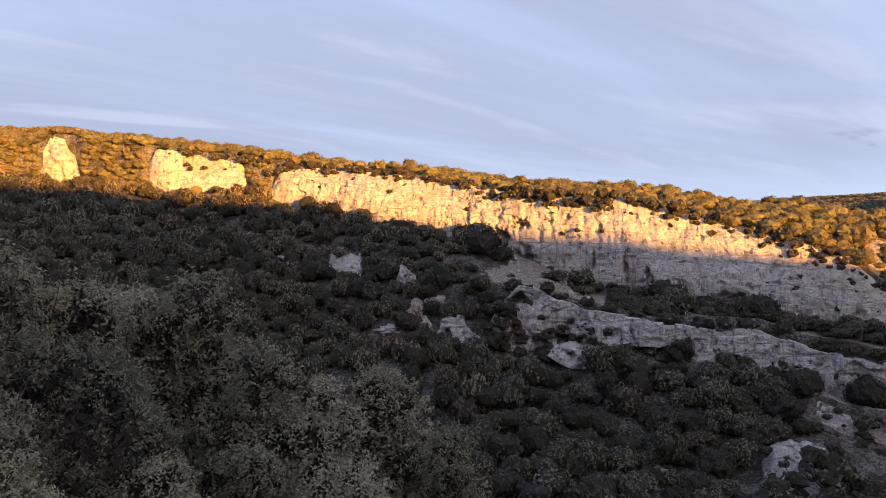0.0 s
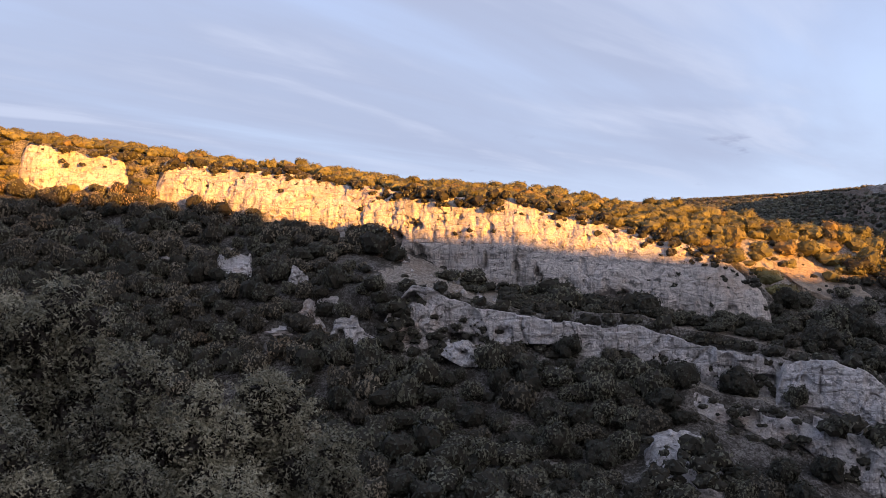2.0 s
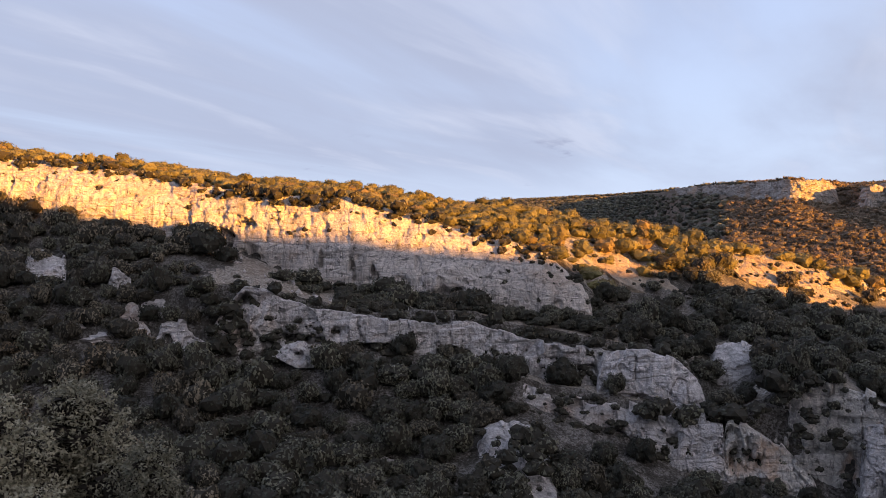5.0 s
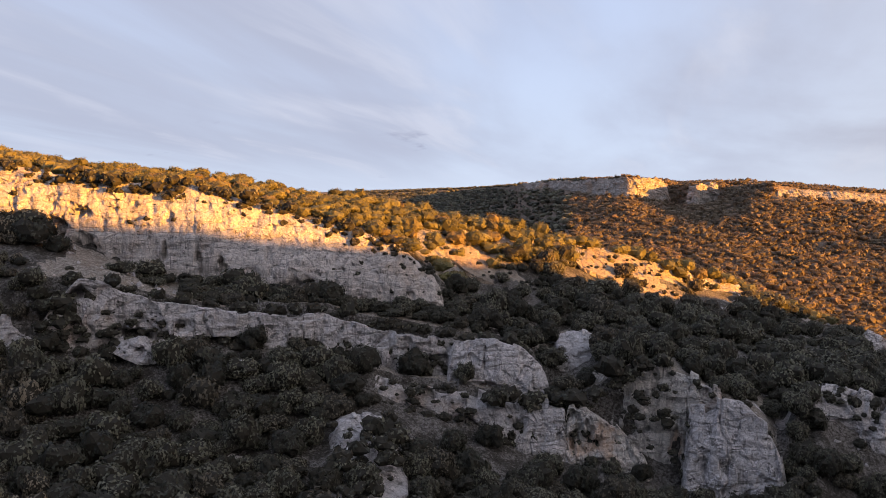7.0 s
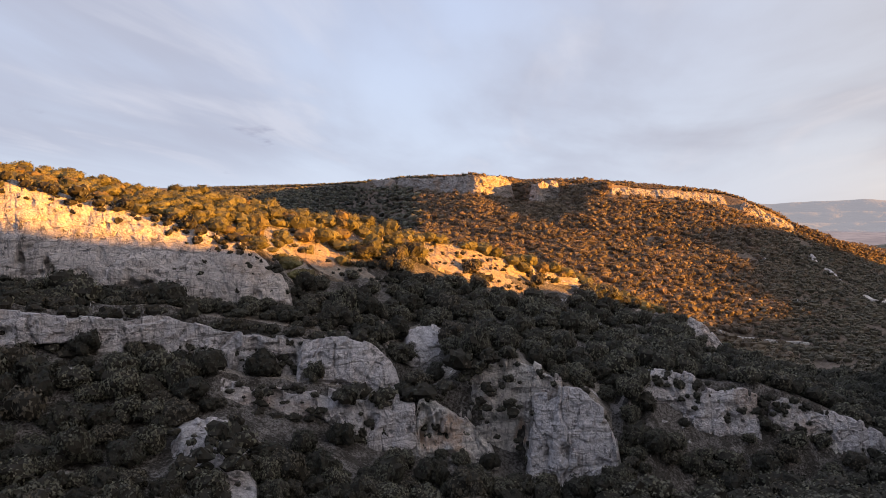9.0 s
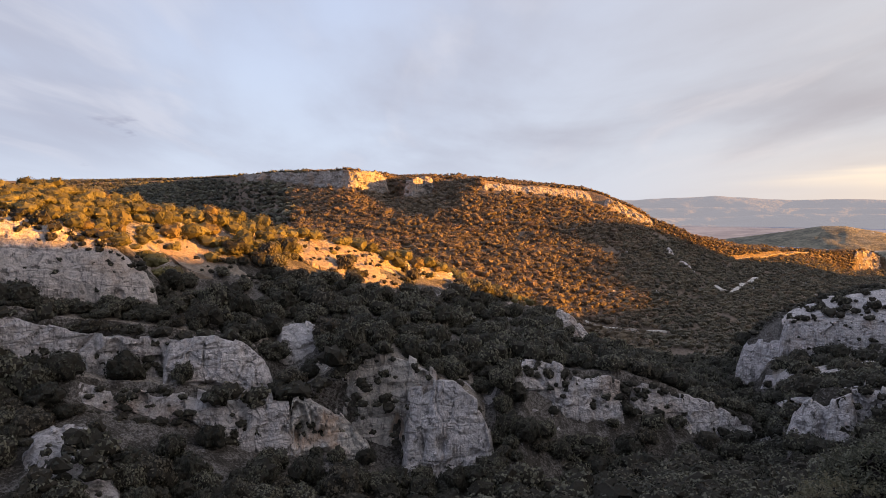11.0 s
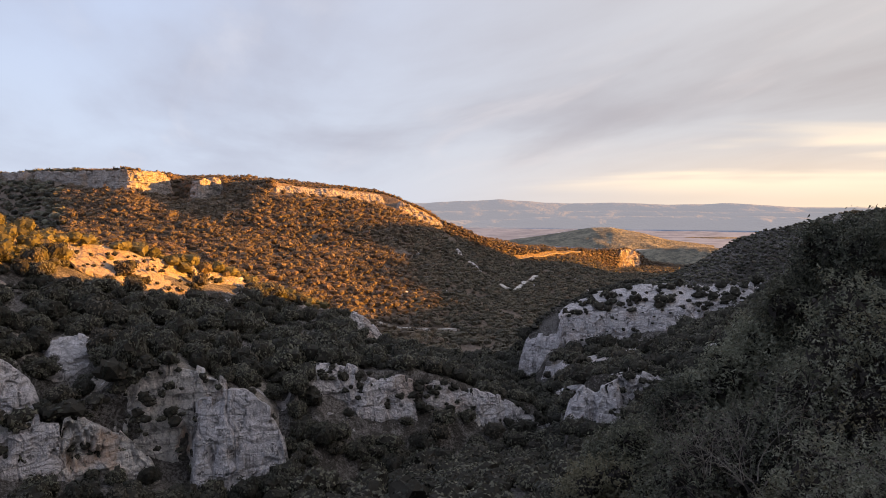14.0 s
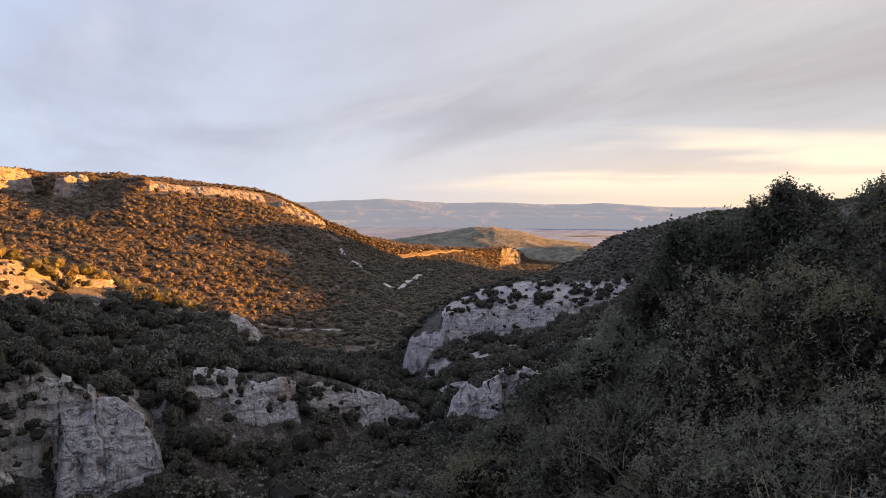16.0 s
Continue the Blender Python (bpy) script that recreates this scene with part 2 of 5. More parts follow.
WOODED = finish(m, n, n.mix(n.ramp(groves, 0.42, 0.58), (0.15, 0.152, 0.128), (0.37, 0.345, 0.27)), 1.0, groves, 22.0)
# Faint blue-grey glow stands in for the haze over the distant range.
m, n, at = material("haze_glow_mountain")
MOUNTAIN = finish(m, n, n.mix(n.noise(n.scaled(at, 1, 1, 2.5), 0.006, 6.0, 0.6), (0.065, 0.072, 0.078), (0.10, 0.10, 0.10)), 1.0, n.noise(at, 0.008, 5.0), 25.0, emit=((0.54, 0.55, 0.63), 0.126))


# ---------------------------------------------------------------- numeric helpers
def lattice(i, j, k, seed):
    h = (i * 374761393 + j * 668265263 + k * 2147483647 + seed * 1274126177) & 0x7FFFFFFF
    h = ((h ^ (h >> 13)) * 1274126177) & 0x7FFFFFFF
    return ((h ^ (h >> 16)) & 0xFFFF) / 32767.5 - 1.0


def vnoise(p, seed=0):
    """Smooth value noise, -1 to 1, for an array of points."""
    f = np.floor(p).astype(np.int64)
    u = p - f
    u = u * u * (3 - 2 * u)
    total = 0.0
    for di, dj, dk in product((0, 1), repeat=3):
        weight = (u[..., 0] if di else 1 - u[..., 0]) * (u[..., 1] if dj else 1 - u[..., 1]) * (u[..., 2] if dk else 1 - u[..., 2])
        total = total + weight * lattice(f[..., 0] + di, f[..., 1] + dj, f[..., 2] + dk, seed)
    return total


def fbm(p, octaves=4, seed=0, gain=0.5):
    total, amp = 0.0, 1.0
    for o in range(octaves):
        total = total + amp * vnoise(p * 2.0 ** o, seed + o)
        amp *= gain
    return total


def cells(p, seed=0):
    """Distance-free block noise: each cell of a jittered lattice holds one value, so that blocks stand proud of one another."""
    f = np.floor(p).astype(np.int64)
    best, value = np.full(p.shape[:-1], 9e9), np.zeros(p.shape[:-1])
    for di, dj, dk in product((-1, 0, 1), repeat=3):
        c = f + (di, dj, dk)
        q = c + 0.5 + 0.45 * np.stack([lattice(c[..., 0], c[..., 1], c[..., 2], seed + s) for s in (1, 2, 3)], -1)
        d = ((p - q) ** 2).sum(-1)
        near = d < best
        best = np.where(near, d, best)
        value = np.where(near, lattice(c[..., 0], c[..., 1], c[..., 2], seed + 7), value)
    return value


def mesh_object(name, verts, faces, mat, parent=None, smooth=False):
    """One mesh object from arrays of corners and of triangles or quads."""
    verts, faces = np.asarray(verts, float), np.asarray(faces, int)
    me = bpy.data.meshes.new(name)
    k = faces.shape[1]
    me.vertices.add(len(verts))
    me.vertices.foreach_set("co", verts.ravel())
    me.loops.add(faces.size)
    me.loops.foreach_set("vertex_index", faces.ravel().astype(np.int32))
    me.polygons.add(len(faces))
    me.polygons.foreach_set("loop_start", np.arange(0, faces.size, k, dtype=np.int32))
    me.polygons.foreach_set("use_smooth", np.full(len(faces), smooth))
    me.materials.append(mat)
    me.update(calc_edges=True)
    ob = new(name, me)
    ob.parent = parent
    return ob


def grid_faces(nu, nv, closed=False):
    i = np.arange(nu if closed else nu - 1)[:, None]
    j = np.arange(nv - 1)[None, :]
    i2 = (i + 1) % nu
    return np.stack([i * nv + j, i2 * nv + j, i2 * nv + j + 1, i * nv + j + 1], -1).reshape(-1, 4)


# ---------------------------------------------------------------- the lie of the land
# Break lines of the valley, from the viewpoint outwards: bearing, distance, angle above the eye's level.
LINES = [
    # 0 the viewpoint's ledge
    [(-90, 1.5, -48), (0, 1.5, -48), (90, 1.5, -48), (180, 1.5, -48)],
    # 1 its shoulder
    [(-90, 14, -14), (-30, 14, -20), (0, 14, -27), (30, 14, -30), (60, 14, -30), (80, 14, -24), (90, 14, -20), (97, 14, -16), (104, 14, -14), (125, 14, -6), (180, 14, 2)],
    # 2 the near slope
    [(-90, 40, -15), (-20, 40, -22), (0, 40, -24.5), (30, 40, -28), (60, 40, -28), (75, 40, -23.5), (82, 40, -18.5), (88, 40, -13), (93, 40, -9), (100, 40, -5), (120, 40, 1), (180, 40, 10)],
    # 3 the stream
    [(-90, 90, -9), (-40, 70, -14), (-20, 62, -20), (0, 62, -24), (15, 68, -24), (30, 75, -23.5), (45, 85, -23), (55, 95, -21.5), (63, 115, -19), (68, 130, -17.3), (72, 132, -17.2), (74.5, 118, -18), (76, 110, -17), (80, 110, -15.5), (85, 110, -11.5), (88, 110, -9), (93, 110, -5.5), (100, 110, -2.5), (120, 110, 2), (180, 110, 13)],
    # 4 foot of the lower crags
    [(-90, 130, -5), (-40, 110, -7), (-20, 110, -10), (0, 85, -17), (15, 88, -17), (26, 98, -13.9), (27.2, 99, -14.2), (31, 100, -15.2), (35, 100, -16.4), (38.3, 102, -17.3), (42.5, 104, -17.3), (45, 105, -18), (49, 106, -19.4), (51, 106, -20), (53.4, 107, -19), (55, 111, -17), (57, 120, -12.4), (61, 124, -14.7), (65.5, 130, -14.8), (69, 138, -15.2), (72, 144, -15.7), (74.5, 147, -15.8), (75.3, 120, -15.5), (78.5, 118, -15.8), (81.4, 118, -13.2), (85, 120, -10.5), (88, 120, -8), (93, 120, -5), (100, 120, -2), (120, 120, 3), (180, 120, 13.5)],
    # 5 head of the lower crags
    [(-90, 135, -4.5), (-40, 115, -6.3), (-20, 115, -9.3), (0, 90, -15.5), (15, 92, -15.5), (26, 101.5, -11.9), (30, 101.5, -12.4), (34.9, 101.5, -13.2), (37.4, 103, -13.9), (40.8, 105, -13.3), (44, 108, -11), (47.5, 109, -10.8), (50, 109, -12.2), (53, 109, -13.4), (54.6, 111, -16.4), (55.4, 116, -12.5), (57, 123, -11), (61, 128, -11.7), (64, 132, -11.9), (65.5, 134, -12.2), (69.3, 142, -13.3), (72.5, 148, -13.9), (74.5, 151, -15.3), (75.2, 123, -14.9), (76.8, 123, -12.5), (79.7, 123, -11.4), (82.6, 123, -12), (85, 124, -10), (88, 125, -7.6), (93, 125, -4.7), (100, 125, -1.8), (120, 126, 3.2), (180, 126, 13.8)],
    # 6 foot of the middle ledge
    [(-90, 160, -2), (-40, 132, -3), (-20, 128, -4.4), (-5, 112, -7.2), (0, 108, -8.0), (3, 106, -8.7), (8, 106, -9.0), (11, 106, -9.0), (15, 106, -9.1), (18.6, 106, -9.5), (22, 107, -10.3), (26, 107, -11.2), (30.5, 107, -11.9), (35, 108, -12.4), (37.4, 110, -13.0), (38.6, 112, -13.1), (40, 114, -12.2), (44, 116, -10.2), (47.5, 119, -10), (50, 119, -11), (53, 122, -11.5), (57, 130, -10.6), (61, 138, -11.2), (65, 147, -11.8), (69, 165, -12.6), (72, 178, -13.3), (74.5, 170, -13.4), (75.3, 135, -13), (78.5, 135, -11.8), (81.4, 135, -11.2), (85, 140, -9.3), (88, 145, -7.2), (93, 150, -4.3), (100, 150, -1.2), (120, 150, 4), (180, 150, 14.5)],
    # 7 head of the middle ledge
    [(-90, 165, -1.5), (-40, 138, -2.3), (-20, 134, -3.7), (-5, 116, -5.2), (-2, 114, -4.9), (3, 109, -4.1), (6, 109, -4.1), (11, 108.5, -5.7), (15, 108.5, -6.4), (18.7, 108.5, -6.8), (22.2, 109, -6.8), (26, 109, -8.0), (31.2, 109, -8.6), (36.2, 111, -9.3), (37.6, 112, -10.4), (38.6, 114, -11.2), (40, 118, -10.8), (44, 122, -9.5), (47.5, 125, -9.4), (50, 126, -10.2), (53, 130, -10.6), (57, 140, -9.9), (61, 148, -10.6), (65, 158, -11.4), (69, 180, -12.3), (72, 186, -12.6), (74.2, 178, -12), (75.2, 160, -11.6), (78.5, 160, -10.6), (81.4, 160, -9.8), (85, 165, -8.3), (88, 170, -6.8), (93, 180, -3.8), (100, 175, -0.6), (120, 180, 4.6), (180, 180, 15)],
    # 8 foot of the great cliff
    [(-90, 250, 3), (-40, 205, 3.4), (-27, 190, 3.1), (-19.4, 170, 2.7), (-14, 162, 2.6), (-11.7, 158, 1.8), (-7.6, 150, 0.8), (-5, 145, 0.35), (0.7, 138, -0.4), (5, 131, -1.7), (9, 126, -3.3), (13, 122, -4.1), (17, 120, -5.5), (18.6, 119, -6.0), (20.7, 118, -6.3), (24.3, 117, -6.9), (28, 117, -7.0), (30.5, 118, -6.7), (33, 128, -6.6), (36, 138, -5.7), (40, 150, -5.4), (45, 165, -5.4), (50, 180, -6.3), (55, 200, -7.4), (59, 215, -8.6), (62, 225, -10), (65, 230, -10.6), (69, 232, -10.8), (71.6, 210, -11.4), (72.4, 193, -10.75), (74, 183, -10.25), (77.6, 180, -9.4), (81, 180, -8.7), (85, 184, -7.6), (88.2, 188, -5.9), (93, 195, -3.3), (100, 200, -0.2), (120, 215, 5), (180, 200, 15.3)],
    # 9 head of the great cliff
    [(-90, 257, 5), (-40, 209, 5.7), (-27.4, 195, 5.6), (-26.6, 194, 6.4), (-25.2, 192, 6.4), (-24.4, 188, 5.7), (-22, 182, 5.8), (-20, 175, 5.65), (-14, 167, 4.95), (-7.6, 155, 4.4), (-3.5, 149, 4.05), (0.7, 143, 3.35), (5, 136, 2.85), (7.3, 132, 2.5), (13, 128, 2.2), (17, 126, 1), (20.7, 124, 0), (24.2, 122, -0.85), (27.6, 121, -2.1), (30, 120.5, -4.1), (31.5, 124, -5.5), (33, 140, -4.2), (36, 150, -3.7), (40, 162, -3.5), (45, 178, -3.9), (50, 195, -5), (55, 212, -6.4), (59, 225, -7.8), (62, 232, -9.5), (65, 236, -10.5), (69, 238, -10.7), (71.6, 216, -10.9), (72.4, 197, -9), (74, 198, -7.7), (76, 200, -6.4), (77.6, 200, -5.6), (79, 201, -5.2), (82, 202, -5), (86, 204, -4.8), (88.2, 206, -4.4), (93, 205, -2), (100, 215, 0.2), (120, 240, 5.4), (180, 230, 15.6)],
    # 10 crest of the ridge
    [(-90, 330, 5.5), (-40, 262, 6.4), (-29.6, 250, 6.5), (-23, 228, 6.0), (-15.6, 205, 5.35), (-7.6, 185, 4.35), (0.7, 175, 3.5), (9, 165, 2.8), (17, 160, 1.9), (24, 160, 1.1), (29.5, 160, -0.1), (33, 165, -0.7), (37, 170, -1.3), (41, 175, -2.1), (46.5, 185, -3.3), (50.8, 203, -4.6), (54.8, 218, -6), (58.8, 230, -7.4), (61.8, 236, -9), (63, 240, -10.2), (66, 243, -10.5), (69, 245, -10.6), (71.6, 225, -10.7), (72.4, 205, -8.9), (74, 200, -7.2), (76, 205, -5.9), (79, 210, -5.1), (82, 214, -4.4), (84, 218, -3.5), (86.9, 225, -1.7), (91.6, 230, -0.3), (93, 230, 0.2), (95.3, 230, 0.4), (101.6, 235, 0.9), (105, 242, 1.7), (112, 262, 4.6), (123.7, 311, 6), (128, 313, 7.6), (133, 307, 10.0), (141, 300, 12.0), (153, 303, 13.6), (180, 300, 16.5)],
    # 11 hollow behind the ridge, raised unseen from 95 to 104 to shade the valley
    [(-90, 430, 1), (-40, 400, 2), (0, 260, -1), (20, 240, -4), (30, 240, -6), (40, 245, -8), (50, 260, -8.5), (55, 262, -8.3), (60, 265, -9.2), (63, 265, -10), (67, 270, -9.8), (71.8, 280, -9.4), (74, 300, -9), (78, 320, -8.5), (84, 340, -6.5), (90, 360, -4), (95, 365, -2.6), (100, 370, -1.2), (104, 375, -0.6), (112, 380, 0), (140, 420, 8), (180, 420, 11)],
    # 12 foot of the table hill, raised unseen from 97 to 104 for the same shade
    [(-90, 500, -1), (-40, 450, 0), (0, 400, -2), (20, 560, -1.2), (34, 560, -2), (38, 380, -3.2), (40, 335, -3.5), (50.8, 310, -5.3), (55, 300, -6.5), (62, 295, -8.4), (67, 300, -8.6), (71.2, 310, -8.7), (74, 350, -8), (78, 420, -6.5), (84, 480, -6), (90, 520, -4), (97, 520, -2), (100, 520, -1), (104, 520, -0.5), (112, 520, -0.5), (140, 550, 4), (180, 550, 7)],
    # 13 its flank
    [(-90, 560, -1), (-40, 520, 0), (0, 700, 0), (25, 700, 0.2), (34, 680, 0), (37, 520, -0.3), (40, 430, -0.6), (50, 400, -1.6), (58, 390, -2.6), (63, 380, -3.9), (67, 390, -4.6), (71, 430, -5.3), (75, 500, -4.5), (79, 600, -4.3), (84, 620, -4.5), (95, 650, -3.5), (112, 650, -2), (140, 650, 2), (180, 650, 5)],
    # 14 foot of its rim
    [(-90, 600, -1), (-40, 560, 0), (0, 540, 1), (25, 900, 1.5), (34, 860, 2.0), (36.2, 590, 2.0), (40, 535, 1.75), (44.2, 492, 1.3), (46.6, 522, 1.2), (47.7, 528, 0.9), (48.2, 494, 0.8), (50.2, 514, 1.1), (50.8, 508, 1.6), (52.6, 480, 1.7), (53.5, 468, 1.25), (58, 486, 1.0), (61.6, 502, 0.6), (63.2, 500, 0), (66, 520, -1.3), (69, 530, -2.7), (72, 560, -3.4), (76, 620, -3.1), (78.7, 664, -3.9), (79.2, 668, -3.9), (80.6, 698, -3.7), (84, 720, -3.9), (95, 750, -3.5), (112, 750, -2.5), (140, 750, 0), (180, 750, 3)],
    # 15 head of its rim
    [(-90, 605, -1), (-40, 565, 0.2), (0, 545, 1.2), (25, 905, 1.6), (34, 865, 2.1), (36.2, 594, 2.35), (40, 539, 2.55), (44.2, 496, 2.75), (46.6, 526, 2.6), (47.6, 540, 2.1), (48.4, 500, 2.2), (50.2, 518, 2.45), (50.8, 514, 1.85), (52.6, 486, 1.9), (53.5, 473, 1.95), (58, 491, 1.65), (61.6, 507, 1.3), (63.2, 505, 0.75), (66, 525, -0.75), (69, 535, -2), (72, 565, -2.6), (76, 625, -2.7), (78.7, 669, -2.55), (79.2, 673, -2.5), (80.3, 698, -2.6), (81, 704, -3.4), (84, 725, -3.7), (95, 755, -3.4), (112, 755, -2.5), (140, 755, 0), (180, 755, 3)],
    # 16 its table top
    [(-90, 660, -0.5), (-40, 620, 0.5), (0, 600, 1.3), (24, 960, 1.75), (30, 960, 1.95), (35, 900, 2.15), (37, 700, 2.25), (41.6, 590, 2.55), (44.5, 580, 2.72), (48.6, 570, 2.58), (52.7, 560, 2.35), (56.7, 550, 2.05), (61, 545, 1.5), (63.5, 540, 0.6), (65.3, 542, -0.3), (66.2, 545, -1.1), (68.4, 560, -1.85), (71.6, 600, -2.35), (75, 680, -2.6), (78.8, 720, -2.75), (80.6, 740, -3.4), (84, 770, -3.65), (95, 800, -3.4), (112, 800, -2.5), (140, 800, 0), (180, 800, 2.5)],
    # 17 down to the plain, 18 the plain, 19 its far side
    [(-90, 1000, -1), (0, 1200, -1), (38, 1150, -2.5), (45, 900, -3), (60, 850, -4), (66, 800, -4.6), (72, 900, -4.2), (80, 950, -4.5), (95, 1000, -4.4), (180, 1100, -1)],
    [(-90, 2300, -1.8), (90, 2300, -1.75), (180, 2300, -1.8)],
    [(-90, 4900, -0.3), (90, 4900, -0.3), (180, 4900, -0.3)],
]


def periodic(bearing, line, column):
    xs = np.array([p[0] for p in line], float)
    ys = np.array([p[column] for p in line], float)
    return np.interp(bearing, np.concatenate([xs, [xs[0] + 360]]), np.concatenate([ys, [ys[0]]]))


TABLE_B = np.arange(-90, 270.01, 0.25)
TABLE_R, TABLE_Z = [], []
for i, line in enumerate(LINES):
    rr = periodic(TABLE_B, line, 1)
    zz = rr * np.tan(np.radians(periodic(TABLE_B, line, 2)))
    if 3 <= i <= 16:   # ease the corners of the plan a little
        kernel = np.array([1, 2, 3, 2, 1]) / 9.0
        rr, zz = (np.convolve(np.concatenate([q[-2:], q, q[:2]]), kernel, "valid") for q in (rr, zz))
    TABLE_R.append(rr)
    TABLE_Z.append(zz)
TABLE_R, TABLE_Z = np.array(TABLE_R), np.array(TABLE_Z)


def line_at(bearing, k):
    b = (np.asarray(bearing, float) + 90) % 360 - 90
    return np.interp(b, TABLE_B, TABLE_R[k]), np.interp(b, TABLE_B, TABLE_Z[k])


def spread(bearing, r, z):
    a = np.radians(bearing)
    return np.stack([r * np.sin(a), r * np.cos(a), z], -1)


# Stretches of the break lines that are walls of rock: bearing from, to, foot, head.
WALLS = [(-21.0, -13.8, 8, 9), (-12.7, 30.9, 8, 9), (-27.6, -24.6, 8, 9), (3.0, 38.4, 6, 7), (25.6, 55.0, 4, 5), (56.2, 74.6, 4, 5), (75.1, 82.9, 4, 5), (72.3, 88.4, 8, 9),
         (36.2, 47.0, 14, 15), (47.9, 50.4, 14, 15), (53.6, 66.4, 14, 15), (78.8, 80.7, 14, 15)]


def surface(bearing, s):
    """The ground at a bearing and at a fractional break line s: an array of places."""
    bearing, s = np.broadcast_arrays(np.asarray(bearing, float), np.asarray(s, float))
    b = (bearing + 90) % 360 - 90
    k = np.clip(np.floor(s).astype(int), 0, len(LINES) - 2)
    f = s - k
    r, z = np.zeros(b.shape), np.zeros(b.shape)
    for kk in np.unique(k):
        at = k == kk
        r0, z0 = line_at(b[at], kk)
        r1, z1 = line_at(b[at], kk + 1)
        r[at] = r0 + (r1 - r0) * f[at]
        z[at] = z0 + (z1 - z0) * f[at]
    for c0, c1, k0, k1 in WALLS:   # the soil lies behind the rock
        inside = np.clip((b - c0) / 0.8, 0, 1) * np.clip((c1 - b) / 0.8, 0, 1) * np.clip((s - k0) / 0.15, 0, 1) * np.clip((k1 + 0.97 - s) / 0.95, 0, 1)
        r = r + inside * (2.1 if k0 < 10 else 4.0)
    p = spread(b, r, z)
    rough = np.clip((r - 6) / 60, 0, 1) * np.clip((900 - r) / 200, 0, 1)
    p[..., 2] += rough * (0.9 * fbm(p * (0.07, 0.07, 0.0) + (3, 5, 0), 3, 11) + 0.3 * fbm(p * (0.45, 0.45, 0.0), 3, 12))
    far = np.clip((r - 280) / 150, 0, 1) * np.clip((800 - r) / 100, 0, 1)
    p[..., 2] += far * 2.0 * vnoise(p * (0.018, 0.018, 0.0) + (9, 2, 0), 13)
    return p


# One sheet of ground, finest where the valley opens before the viewpoint.
bearings = np.concatenate([np.arange(-90, -36, 2.0), np.arange(-36, 108, 0.2), np.arange(108, 160, 1.0), np.arange(160, 270, 3.0)])
STEPS = [4, 5, 6, 12, 5, 6, 5, 10, 6, 10, 6, 5, 8, 10, 4, 4, 4, 6, 6]
levels = np.concatenate([k + np.arange(n) / n for k, n in enumerate(STEPS)] + [[float(len(STEPS))]])
sheet_points = surface(bearings[:, None], levels[None, :])
ground = mesh_object("ground", sheet_points.reshape(-1, 3), grid_faces(len(bearings), len(levels), True), GROUND, smooth=True)
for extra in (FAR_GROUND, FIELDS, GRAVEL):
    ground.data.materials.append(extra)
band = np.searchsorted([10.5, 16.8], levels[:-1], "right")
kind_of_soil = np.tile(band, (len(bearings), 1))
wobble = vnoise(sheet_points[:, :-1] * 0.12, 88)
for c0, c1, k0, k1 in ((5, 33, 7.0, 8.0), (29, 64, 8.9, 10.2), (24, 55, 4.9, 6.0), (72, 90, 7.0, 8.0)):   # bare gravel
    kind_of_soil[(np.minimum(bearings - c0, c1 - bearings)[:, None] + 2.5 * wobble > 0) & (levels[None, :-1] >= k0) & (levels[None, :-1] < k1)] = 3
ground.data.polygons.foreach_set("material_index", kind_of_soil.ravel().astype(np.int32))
tagged(ground, "stony limestone valley ground with thin dry soil", "ground", kind="structure")
hub = np.vstack([[0.0, 0.0, -1.6], sheet_points[:, 0]])
mesh_object("viewpoint_ledge", hub, np.array([(0, 1 + i, 1 + (i + 1) % len(bearings)) for i in range(len(bearings))]), GROUND, smooth=True)
tagged(bpy.data.objects["viewpoint_ledge"], "stony ledge under the viewpoint above the valley", "ground", kind="structure")


